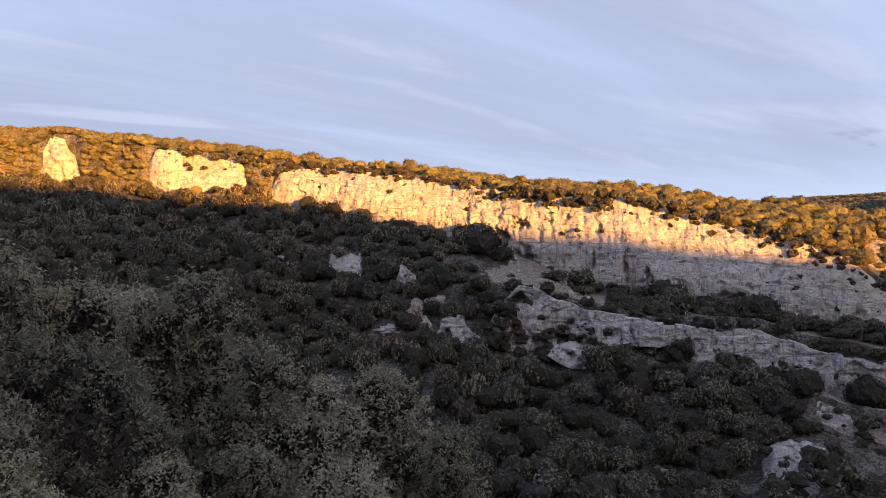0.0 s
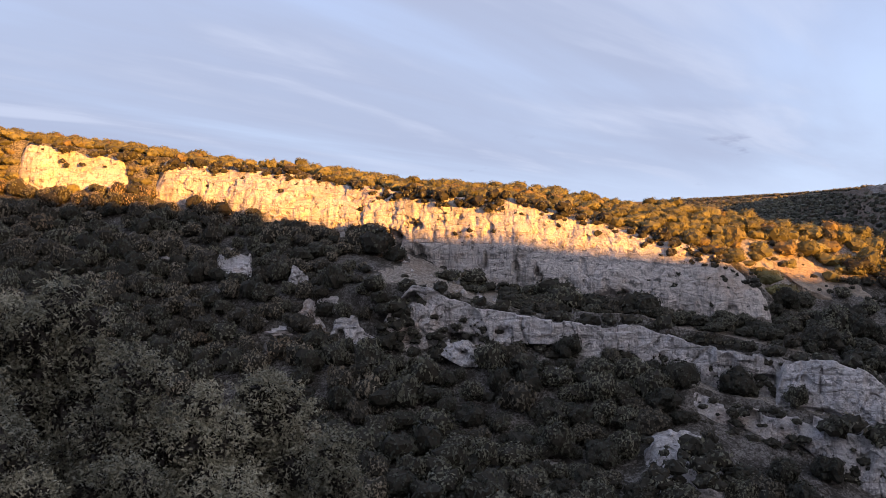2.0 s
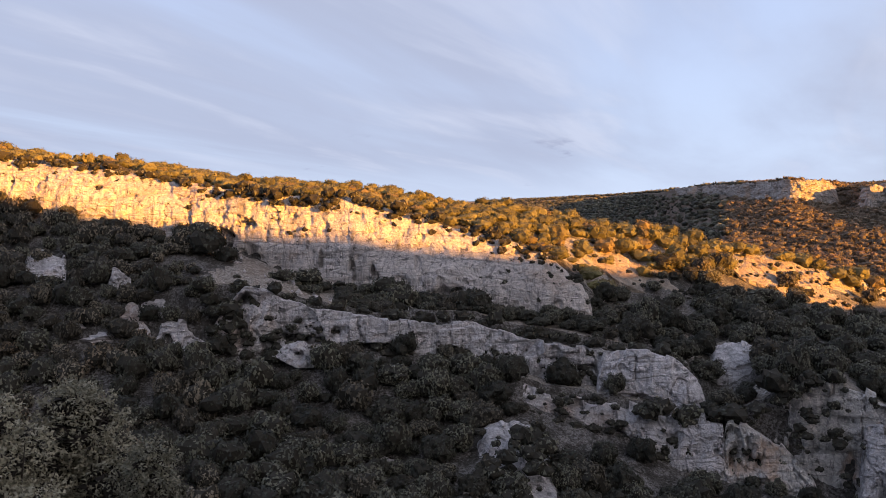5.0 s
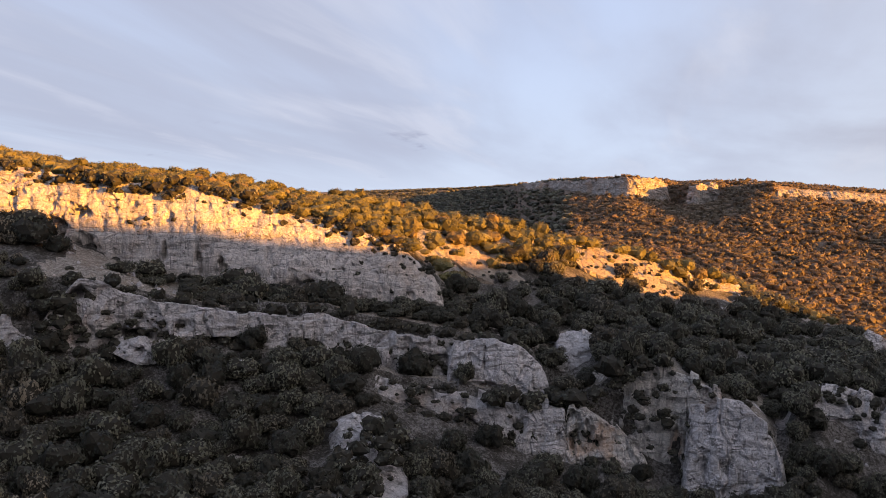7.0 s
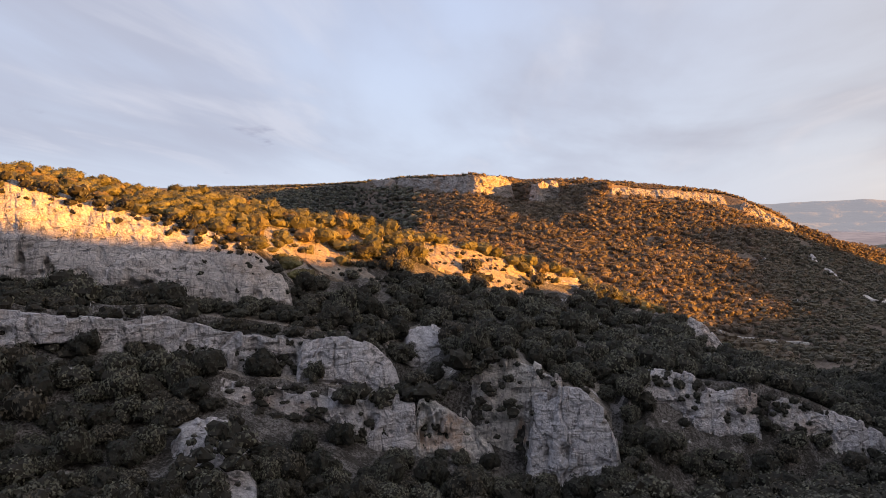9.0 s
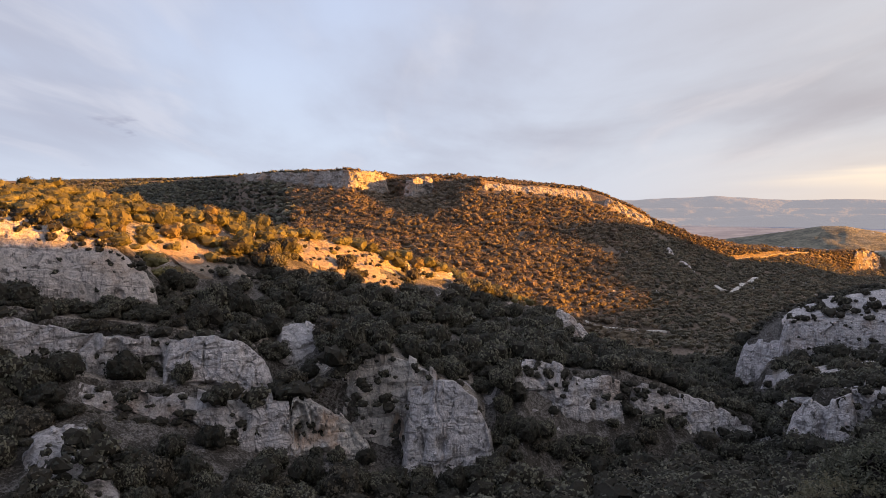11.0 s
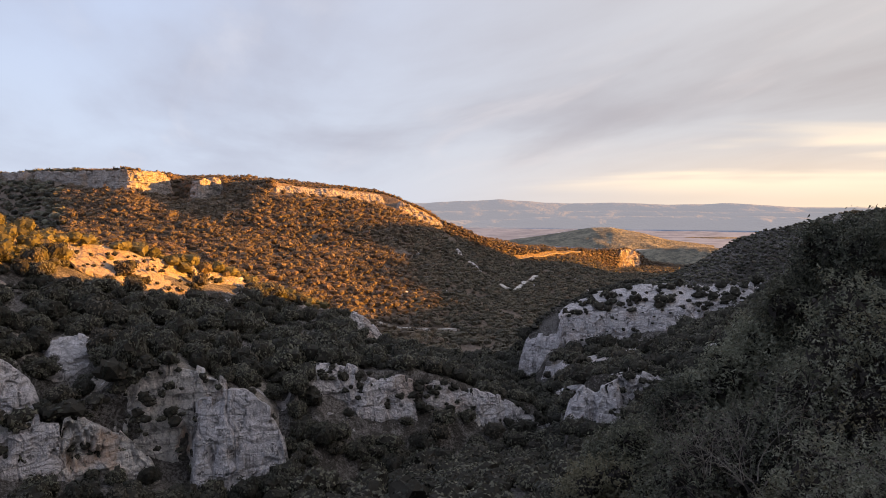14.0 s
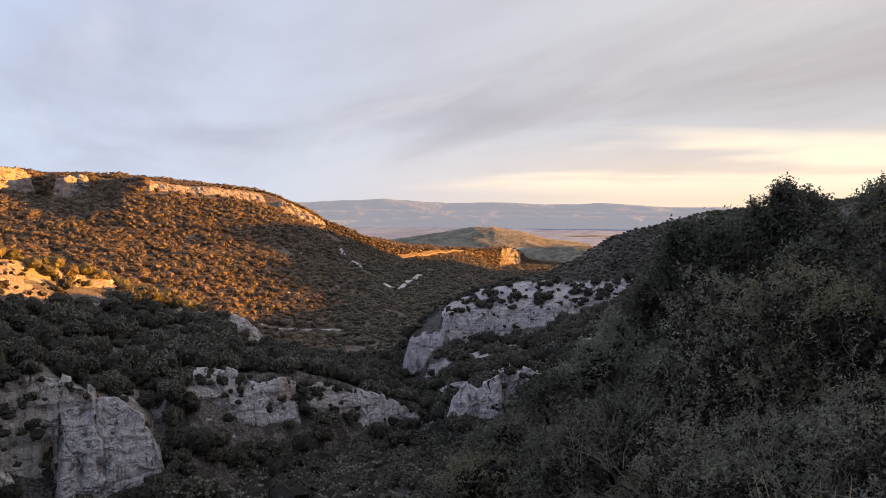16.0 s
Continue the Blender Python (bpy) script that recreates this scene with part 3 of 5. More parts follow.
# ---------------------------------------------------------------- cliffs and crags
def cliff(name, label, b0, b1, foot, head, step=0.14, rows=46, depth=1.6, seed=1, mat=ROCK, jag=0.8, hollows=(), size=1.0, ends=0.9, lean=1.3, crag=1.0, upright=1.0, feet=None, heads=None, flute=0.5):
    """A wall of rock along a break line: beds, upright cracks, blocks and hollows stand out of it in the mesh."""
    bs = np.arange(b0, b1 + step / 2, step)
    rf, zf = line_at(bs, foot)
    rh, zh = line_at(bs, head)
    if feet:   # a wall that stands before or behind the break line
        (rf, zf), (rh, zh) = (np.array([np.interp(bs, [q[0] for q in line], [q[k] for q in line]) for k in (1, 2)]) for line in (feet, heads))
        zf, zh = rf * np.tan(np.radians(zf)), rh * np.tan(np.radians(zh))
    fade = np.clip((bs - b0) / ends, 0, 1) * np.clip((b1 - bs) / ends, 0, 1)
    fade = np.sqrt(fade)
    edge = spread(bs, rh, np.zeros(len(bs)))
    tall = (zh - zf) * fade + jag * fbm(edge * (0.16, 0.16, 0) + seed, 4, seed) * fade
    tall = tall + jag * 0.6 * np.maximum(vnoise(edge * 0.3 + (0, 0, seed), seed + 1), -0.6) * fade
    if size > 1.5:
        tall = tall + 0.6 * size * fade
    broken = jag * 0.9 * cells(edge * 0.55 + (0, 0, seed), seed + 2) * fade
    v = np.concatenate([[-0.22, -0.1], np.linspace(0, 1, rows), [1.0, 1.0, 1.0]])[None, :]
    cap = np.concatenate([np.zeros(rows + 2), [0.35, 1.3, 3.4]])[None, :] * size
    cap = cap * (1 + (1 - upright) * (rh - rf)[:, None] / 3.4)
    sink = np.concatenate([np.zeros(rows + 2), [0.05, -0.1, -0.7]])[None, :] * size
    rr = rf[:, None] + upright * (rh - rf)[:, None] * np.clip(v, 0, 1) ** lean - 0.5 * size + cap
    zz = zf[:, None] + tall[:, None] * v + broken[:, None] * np.clip(v, 0, 1) ** 7 + sink - 0.5
    p = spread(np.broadcast_to(bs[:, None], rr.shape), rr, zz)
    q = p / size
    warped = q + 0.9 * np.stack([fbm(q * 0.3, 2, seed + 3), fbm(q * 0.3, 2, seed + 4), 0.5 * fbm(q * 0.3, 2, seed + 5)], -1)
    out = 0.8 * fbm(q * (0.07, 0.07, 0.05) + seed, 2, seed + 6)
    out = out + crag * (0.50 * cells(warped * (0.17, 0.17, 0.12), seed + 7) + 0.26 * cells(warped * (0.42, 0.42, 0.36), seed + 8) + 0.12 * cells(q * (1.1, 1.1, 1.2), seed + 9))
    bed = q[..., 2] / 2.3 + 0.9 * vnoise(q * (0.05, 0.05, 0.03), seed + 10)
    layer = np.floor(bed).astype(np.int64)
    open_joint = np.clip(0.5 + vnoise(q * (0.11, 0.11, 0.2), seed + 16), 0, 1)
    out = out + 0.16 * lattice(layer, layer * 0 + seed, layer * 0, 3) - 0.20 * open_joint * np.exp(-((bed - layer) / 0.07) ** 2)
    out = out + flute * (0.55 * np.abs(vnoise(warped * (0.42, 0.42, 0.03), seed + 17)) + 0.30 * np.abs(vnoise(q * (1.0, 1.0, 0.07), seed + 18)) - 0.25)
    crack = vnoise(warped * (0.30, 0.30, 0.035), seed + 11)
    out = out - 0.6 * crag * np.exp(-(crack / 0.03) ** 2)
    ridged = sum(0.5 ** k * (0.5 - np.abs(vnoise(q * (0.55, 0.55, 0.6) * 2.1 ** k, seed + 19 + k))) for k in range(3))
    out = out - 0.28 * (0.4 + 0.6 * crag) * ridged
    out = out - 0.5 * np.clip((vnoise(q * (0.7, 0.7, 0.6), seed + 12) - 0.5) * 6, 0, 1) + 0.12 * fbm(q * 1.2, 2, seed + 13)
    for hb, hv, wide, high, deep in hollows:
        ragged = 0.55 * vnoise(q * (0.9, 0.9, 0.5), seed + 15) + 0.45 * vnoise(q * (2.3, 2.3, 0.9), seed + 16)
        g = np.exp(-(((bs[:, None] - hb) / wide + ragged) ** 2 + ((v - hv) / high + ragged) ** 2) ** 2)
        out = out - deep / depth * g
    out = out * depth * size * np.clip(fade[:, None], 0.25, 1) * np.where(cap > 3 * size, 0.2, 1)
    a = np.radians(bs)[:, None]
    slope = np.gradient(rh, np.radians(bs)) / rh
    slope = np.convolve(np.pad(slope, 10, "edge"), np.ones(21) / 21, "valid")[:, None]
    nx, ny = -np.sin(a) + slope * np.cos(a), -np.cos(a) - slope * np.sin(a)
    ln = np.hypot(nx, ny)
    p[..., 0] += out * nx / ln
    p[..., 1] += out * ny / ln
    p[..., 2] += 0.12 * size * fbm(q * 0.5, 2, seed + 12)
    ob = mesh_object(name, p.reshape(-1, 3), grid_faces(len(bs), p.shape[1])[:, ::-1], mat)
    return tagged(ob, label, "cliff", "limestone cliffs of the valley")


cliff("cliff", "long grey limestone cliff with dark water streaks, sunlit along its top", -12.7, 30.9, 8, 9, 0.11, 60, 0.85, 21, ROCK_CREAM, jag=0.22, crag=0.25, lean=2.2, flute=0.9,
      hollows=[(4.2, 0.25, 0.5, 0.16, 1.6), (5.6, 0.5, 0.4, 0.08, 1.5), (10.9, 0.22, 0.13, 0.10, 1.5), (13.1, 0.20, 0.16, 0.08, 1.7), (13.3, 0.12, 0.10, 0.10, 1.2), (14.7, 0.22, 0.15, 0.11, 1.6), (15.0, 0.13, 0.10, 0.08, 1.2), (20.1, 0.16, 1.1, 0.11, 1.8), (4.0, 0.12, 0.5, 0.16, 1.8), (6.0, 0.10, 0.6, 0.12, 1.6)])
cliff("cliff", "broad sunlit limestone cliff among trees on the ridge", -21.0, -13.8, 8, 9, 0.11, 46, 0.9, 25, ROCK_CREAM, jag=0.35, crag=0.3)
cliff("rock_tower", "pale sunlit rock tower among trees on the ridge", -27.6, -24.6, 8, 9, 0.12, 36, 1.2, 33, ROCK_CREAM, jag=1.5, ends=1.2)
cliff("ledge_cliff", "low weathered grey rock ledge with overhangs along its foot", 3.0, 38.4, 6, 7, 0.11, 44, 1.0, 45, jag=0.25, upright=0.25, crag=0.9, ends=2.5,
      hollows=[(5.4, 0.84, 0.7, 0.10, 3.0), (9.4, 0.30, 1.2, 0.09, 3.2), (15.0, 0.20, 1.9, 0.09, 3.2), (12.0, 0.5, 0.5, 0.12, 1.2), (20.5, 0.3, 1.0, 0.10, 1.6), (30.5, 0.55, 0.8, 0.08, 1.6), (34.6, 0.2, 1.2, 0.12, 2.0)])
def crag_group(name, label, parts):
    """A crag of several walls, each with the line of its foot and of its head: bearing, distance, angle above the eye's level."""
    base = tagged(new(name), label, "cliff", "limestone cliffs of the valley")
    for part_name, words, seed, mat, jag, hollows, feet, heads in parts:
        piece = cliff(part_name, words, feet[0][0], feet[-1][0], 4, 5, 0.09, 64, 1.0, seed, mat, jag, hollows, ends=0.5, lean=1.6, crag=0.8, feet=feet, heads=heads)
        for key in ("category", "group"):
            del piece[key]
        piece.parent = base


crag_group("lower_crag", "grey limestone crag with orange-stained hollows above trees", [
    ("grey_wall", "", 57, ROCK, 0.7, [(33.0, 0.2, 1.0, 0.2, 1.2), (29.0, 0.3, 0.5, 0.2, 1.6), (36.4, 0.5, 0.4, 0.15, 1.0)],
     [(25.2, 98, -13.6), (27.2, 99, -14.3), (31, 100, -15), (34.8, 100, -15.8), (38.5, 101, -17.2), (40.2, 101.5, -17.3)],
     [(25.2, 101, -11.7), (31.4, 102, -12.6), (34.8, 102, -12.9), (38.5, 103, -13.7), (40.2, 103.5, -13.5)]),
    ("stained_hollow", "orange-stained arched hollows in the rock", 62, ROCK_STAINED, 0.5, [(41.2, 0.46, 1.0, 0.30, 1.9), (40.3, 0.82, 0.6, 0.1, 1.4)],
     [(39.5, 101.5, -17.3), (42.3, 102, -17.3), (45.2, 103, -17.9), (46, 103, -18)],
     [(39.5, 103.5, -13.5), (40.4, 103.5, -13.4), (43.5, 104, -14.4), (45.3, 104.5, -16.6), (46, 104.5, -17.5)]),
])
crag_group("rock_buttress", "tall rounded grey limestone buttress beside an orange-stained wall", [
    ("stained_wall", "flat rock wall with orange streaks", 69, ROCK_STAINED, 0.6, [(43.4, 0.6, 0.7, 0.14, 2.6), (44.4, 0.4, 0.35, 0.12, 1.8), (47.6, 0.2, 0.4, 0.2, 1.0)],
     [(41.6, 108, -14.5), (44, 108, -16.5), (47.9, 108.5, -17.4), (51, 108, -18.5)],
     [(41.6, 110, -12.2), (43.3, 110, -10.6), (47.2, 110, -10.7), (48.8, 110, -11.1), (51, 110, -11.7)]),
    ("pillar", "rounded grey pillar with a broken top", 73, ROCK, 0.9, [(51.0, 0.45, 0.5, 0.08, 1.2), (49.6, 0.5, 0.3, 0.12, 1.0)],
     [(48, 104, -19.3), (50.4, 104, -20), (54.2, 105, -19), (55.1, 106, -18.6)],
     [(48, 107, -13.3), (48.8, 107, -12.8), (50.4, 106.5, -12.2), (52.1, 107, -12.8), (53.8, 107, -14), (54.6, 107, -15.4), (55.1, 107, -17)]),
])
crag_group("gorge_crag", "pale grey crags stepping down into the gorge", [
    ("upper_wall", "", 81, ROCK, 0.9, [(58.2, 0.5, 0.4, 0.15, 1.2)], [(56, 119, -12.6), (58, 121, -13), (60.6, 124, -14.4)], [(56, 122, -11.4), (57, 123, -10.8), (60.6, 127, -11.7)]),
    ("lower_wall", "", 85, ROCK, 0.9, [(62.4, 0.4, 0.3, 0.3, 1.2)], [(59.8, 122, -14.1), (62, 125, -14.7), (64.4, 128, -14.8)], [(59.8, 125, -11.9), (61, 127, -11.6), (64.4, 131, -12.1)]),
])
crag_group("gorge_wall", "grey rock wall with a pale scar above the stream", [
    ("left_wall", "", 93, ROCK, 0.7, [(67.4, 0.25, 0.5, 0.1, 1.2)], [(64.6, 130, -14.6), (68.9, 137, -15.5), (70.6, 140, -15.7)], [(64.6, 132, -12), (67, 136, -12.2), (68.9, 140, -12.8), (70.6, 143, -13.5)]),
    ("pale_scar", "fresh pale break in the rock", 99, ROCK_PALE, 0.3, [], [(68.4, 135.5, -15.4), (69.0, 136, -15.5), (69.9, 138, -15.6)], [(68.4, 139, -13.9), (69.0, 139.5, -13.7), (69.9, 141, -14.1)]),
    ("right_wall", "", 97, ROCK, 0.7, [], [(69.8, 138.5, -15.6), (73.1, 144, -15.9), (74.9, 148, -16)], [(69.8, 142, -13.2), (70.6, 143, -13.4), (72.7, 147, -14.2), (74.9, 150, -15.2)]),
])
crag_group("streamside_crag", "jagged split grey crag on the near bank", [
    ("front_crag", "", 105, ROCK, 0.4, [(77.3, 0.5, 0.2, 0.4, 1.2)], [(75.1, 118, -15), (76.5, 118, -15.4), (78.1, 118, -16), (79.5, 119, -14.9)],
     [(75.1, 120, -13.6), (76.0, 121, -12.4), (76.8, 121, -12.0), (77.4, 121, -12.4), (78.2, 121, -12.0), (79.5, 121, -11.4)]),
    ("upper_crag", "", 109, ROCK, 1.0, [(80.6, 0.5, 0.3, 0.2, 1.2)], [(78.5, 121, -14.6), (79.3, 121, -14.8), (81.4, 121, -13.4), (82.6, 122, -12.9)],
     [(78.5, 124, -11.3), (79.7, 124, -10.7), (81.3, 125, -10.9), (82.6, 125, -11.8)]),
])
crag_group("broken_ledge", "broken grey rocks among the oaks under the long cliff", [
    ("upper_rock", "", 201, ROCK, 1.3, [(0.9, 0.5, 0.35, 0.3, 1.8), (-0.7, 0.15, 0.5, 0.15, 1.6)], [(-1.4, 110.4, -5.2), (-0.2, 109.8, -5.8), (1.5, 109.4, -5.7)], [(-1.4, 112.4, -4.5), (-0.9, 112.4, -4.1), (0.3, 112, -4.0), (1.0, 111.8, -4.4), (1.5, 111.5, -5.0)]),
    ("side_rock", "", 207, ROCK, 1.0, [(-2.0, 0.3, 0.3, 0.3, 1.4)], [(-2.8, 110.6, -5.9), (-1.7, 109.4, -6.8), (-0.8, 108.6, -7.2)], [(-2.8, 112.2, -5.4), (-2.2, 111.8, -5.2), (-1.6, 111, -6.0), (-0.8, 110, -6.6)]),
    ("lower_rock", "", 203, ROCK, 1.2, [(2.3, 0.1, 0.6, 0.2, 2.6), (0.2, 0.3, 0.3, 0.3, 1.6)], [(-0.6, 107.4, -7.7), (0.9, 106.6, -8.4), (2.4, 106.2, -8.5), (3.3, 106.2, -7.9)], [(-0.6, 109.4, -7.0), (0.5, 109, -6.2), (1.4, 108.6, -6.5), (2.4, 108, -7.0), (3.3, 107.6, -7.5)]),
    ("crest_rock", "", 209, ROCK, 1.1, [], [(-3.7, 117, -4.4), (-2.8, 116.4, -4.5), (-1.7, 115.6, -4.5)], [(-3.7, 118.6, -4.0), (-3.1, 118.6, -3.5), (-2.3, 118, -3.8), (-1.7, 117.4, -3.9)]),
    ("standing_rock", "", 211, ROCK, 0.6, [], [(1.9, 111.6, -4.3), (2.5, 111.2, -4.4), (3.2, 110.8, -4.5)], [(1.9, 113, -4.0), (2.5, 113, -3.3), (3.2, 112.4, -3.8)]),
    ("foot_rock", "", 213, ROCK, 1.0, [(9.3, 0.4, 0.3, 0.3, 1.4)], [(7.4, 103, -9.0), (8.6, 102.6, -9.4), (10.4, 102.2, -9.9)], [(7.4, 104.6, -8.4), (8.2, 104.6, -8.2), (9.4, 104.2, -8.7), (10.4, 104, -9.3)]),
    ("shelf_rock", "", 215, ROCK, 0.9, [], [(-7.8, 122.5, -3.3), (-6.8, 122, -3.6), (-5.7, 121, -3.8)], [(-7.8, 125, -2.6), (-7.0, 125, -2.5), (-6.2, 124.4, -2.9), (-5.7, 124, -3.3)]),
    ("small_rock", "", 205, ROCK, 0.6, [], [(-8.7, 128, -3.3), (-7.3, 127, -3.4), (-5.7, 126, -3.5)], [(-8.7, 132, -1.7), (-7.3, 132, -1.2), (-5.7, 131, -2.0)]),
])
crag_group("ledge_bulge", "smooth bulging grey rock at the end of the middle ledge", [
    ("round_wall", "", 191, ROCK, 0.3, [(34.5, 0.1, 1.4, 0.08, 1.6)], [(31.0, 104.5, -12.0), (34, 104.5, -12.5), (37, 105, -12.9), (38.8, 106, -13)], [(31.0, 107, -9.5), (32.5, 107, -8.9), (34.5, 107, -8.8), (36.5, 107.5, -9.4), (38, 108, -10.6), (38.8, 108, -11.6)]),
    ("upper_slab", "pale sloping slab", 193, ROCK, 0.3, [], [(38.7, 117, -10.9), (41, 118, -10.6), (42.4, 119, -10.2)], [(38.7, 123, -8.4), (41, 123, -8.0), (42.4, 123, -8.5)]),
])
crag_group("ridge_end_crag", "grey crags breaking out of the end of the ridge", [
    ("upper_wall", "", 171, ROCK, 0.6, [], [(54.2, 210, -7.6), (55.5, 211, -8.0), (57.3, 214, -8.3)], [(54.2, 213, -6.3), (55.5, 214, -6.4), (56.6, 217, -6.8), (57.3, 218, -7.5)]),
    ("lower_wall", "", 177, ROCK, 0.9, [], [(59.1, 221, -8.2), (60.4, 223, -9.3), (62.6, 228, -10.5)], [(59.1, 224, -7.0), (60.4, 227, -7.5), (61.6, 231, -8.7), (62.6, 232, -9.9)]),
])
crag_group("crest_rock", "small grey rock on the crest of the dark near hill", [
    ("rock_face", "", 197, ROCK_FAR, 0.4, [], [(92.5, 222, -0.7), (93.2, 222, -0.6), (93.9, 222, -0.6)], [(92.5, 225, 0.0), (93.2, 225, 0.35), (93.9, 225, 0.1)]),
])
crag_group("shoulder_crag", "grey crag on the shaded shoulder of the table hill", [
    ("upper_wall", "", 183, ROCK, 0.5, [], [(66.8, 460, -3.0), (67.2, 462, -3.1), (67.7, 460, -3.2)], [(66.8, 474, -2.4), (67.2, 474, -2.35), (67.7, 472, -2.7)]),
    ("lower_wall", "", 187, ROCK, 0.5, [], [(67.5, 444, -3.8), (68.2, 444, -4.1), (69.0, 444, -4.2)], [(67.5, 462, -3.1), (68.2, 460, -3.3), (69.0, 452, -3.9)]),
])
BLOCK_FACE = ([(74.4, 183, -10.5), (74.9, 182, -10.1), (78.9, 182, -9.25), (82.9, 183, -8.5), (85.2, 185, -7.6), (88.4, 189, -6.3)],
              [(74.4, 184.5, -7.6), (75.1, 184.5, -7.1), (78, 184, -6.85), (81.2, 185, -6.7), (85, 187, -6.1), (88.4, 191, -5.5)])
BLOCK_TOP = ([(74.7, 185, -7.4), (78, 184.6, -7), (81.2, 185.6, -6.9), (85, 187.6, -6.3), (88.4, 191.6, -5.7)],
             [(74.7, 196, -6.95), (76, 198, -6.2), (77.2, 199, -5.6), (78.8, 199, -5.2), (81.2, 200, -4.85), (85.9, 203, -4.8), (88.4, 205, -4.3)])
crag_group("rock_block", "massive pale limestone block with shrubs on its sloping top", [
    ("low_wing", "", 113, ROCK, 0.6, [], [(71.8, 188, -11.2), (72.6, 186, -11.1), (73.9, 184, -10.8), (75.2, 182.5, -10.5)], [(71.8, 190, -9.9), (72.5, 189, -9.0), (73.3, 187, -8.7), (75.2, 185, -8.5)]),
    ("upright_face", "", 117, ROCK, 0.4, [(75.0, 0.2, 0.2, 0.3, 1.2)], *BLOCK_FACE),
    ("sloping_top", "", 121, ROCK, 0.5, [(86.9, 0.5, 0.2, 0.6, 1.6)], *BLOCK_TOP),
])
RIM = "sunlit limestone rim of the table hill"
cliff("rim_cliff", RIM, 36.2, 47.0, 14, 15, 0.10, 22, 1.0, 131, ROCK_FAR, 0.7, size=2.2, ends=0.35)
cliff("rim_cliff", RIM, 47.9, 50.4, 14, 15, 0.10, 22, 1.2, 137, ROCK_FAR, 0.7, size=2.0, ends=0.35)
cliff("rim_cliff", RIM, 53.6, 61.9, 14, 15, 0.10, 14, 0.8, 141, ROCK_FAR, 0.5, size=1.8, ends=0.35)
cliff("rim_cliff", RIM, 62.6, 66.4, 14, 15, 0.10, 22, 1.0, 147, ROCK_FAR, 0.7, size=2.0, ends=0.35)
cliff("far_bluff", "small sunlit rock bluff at the valley mouth", 78.8, 80.7, 14, 15, 0.07, 20, 1.0, 151, ROCK_FAR, 0.6, size=2.0, ends=0.25)


SPURS = [  # foot and head: bearing, distance, angle above the eye's level
    ([(28.5, 147, -1.6), (30.9, 142, -2.6), (32.6, 137, -3.9), (34.7, 139, -4.9), (37.6, 141, -5.4)],
     [(28.5, 155, -0.5), (30.9, 151, -1.2), (34.3, 149, -2.8), (36.3, 145, -4.1), (37.6, 143, -4.9)]),
    ([(40.0, 163, -2.7), (40.8, 162, -3.4), (43.2, 163, -4.5), (45.9, 168, -5.2), (49.4, 178, -6.0)],
     [(40.0, 172, -1.9), (42.7, 176, -2.4), (45.8, 180, -3.3), (48.3, 188, -4.9), (49.4, 190, -5.5)]),
    ([(22.2, 79, -19.6), (25, 79, -20.1), (28.2, 81, -19.5)], [(22.2, 90, -15.1), (24.6, 93, -14.1), (28.2, 94, -14.6)]),
]
BARE = SPURS + [([(b0, 0, low), (b1, 0, low - drop)], [(b0, 0, high), (b1, 0, high - drop)]) for b0, b1, low, high, drop in ((54.2, 57.3, -7.8, -6.2, 0.9), (59.1, 62.6, -8.2, -6.9, 2.4), (31.5, 38.6, -11.8, -9.0, 1.0), (-1.4, 1.5, -5.7, -4.0, 0.2), (-0.6, 3.2, -8.0, -6.4, 0.5), (-2.6, -0.9, -6.0, -5.3, 1.2), (-3.6, -1.8, -4.2, -3.6, 0.1), (-7.6, -5.8, -3.2, -2.6, 0.5), (1.9, 3.1, -4.3, -3.6, 0.0), (2.2, 8.2, -3.3, -2.2, 0.7), (-0.2, 2.2, -2.4, -1.6, 0.3), (-8.5, -6.1, -3.0, -1.3, 0.2), (38.8, 42.3, -11.0, -8.0, 0.0), (25.6, 40.0, -14.6, -12.0, 2.2))]
for i, (feet, heads) in enumerate(SPURS):
    cliff("rock_spur", "bare pale rock and scree breaking through the scrub" if i == 2 else "bare pale rock spur on the ridge, half in evening sun", feet[0][0], feet[-1][0], 8, 9, 0.10, 40, 0.8, 160 + 9 * i, ROCK if i == 2 else ROCK_EARTHY, 0.25, ends=1.2, lean=0.9, crag=(0.4, 0.4, 1.6)[i], feet=feet, heads=heads)


def slab(name, label, b0, b1, s0, s1, mat, seed, drift=0.0, lift=0.6, sink=0.75, step=0.2, rows=26, mound=0.7):
    """Bare rock or gravel that lies on the slope, with a ragged outline that dips under the soil."""
    bs, ss = np.arange(b0, b1 + 0.01, step), np.linspace(s0, s1, rows)
    p = surface(bs[:, None], ss[None, :] + drift * np.linspace(0, 1, len(bs))[:, None])
    u = np.linspace(-1, 1, len(bs))[:, None]
    t = np.linspace(-1, 1, rows)[None, :]
    edge = 1.0 - np.maximum(np.abs(u), np.abs(t)) ** 2
    p[..., 2] += lift * (np.clip(edge * 1.6, 0, 1) + 1.6 * mound * fbm(p * 0.22 + seed, 4, seed) + 0.3 * cells(p * (0.33, 0.33, 0.0), seed) * mound - sink)
    ob = mesh_object(name, p.reshape(-1, 3), grid_faces(len(bs), rows)[:, ::-1], mat)
    return tagged(ob, label, "rock slab")


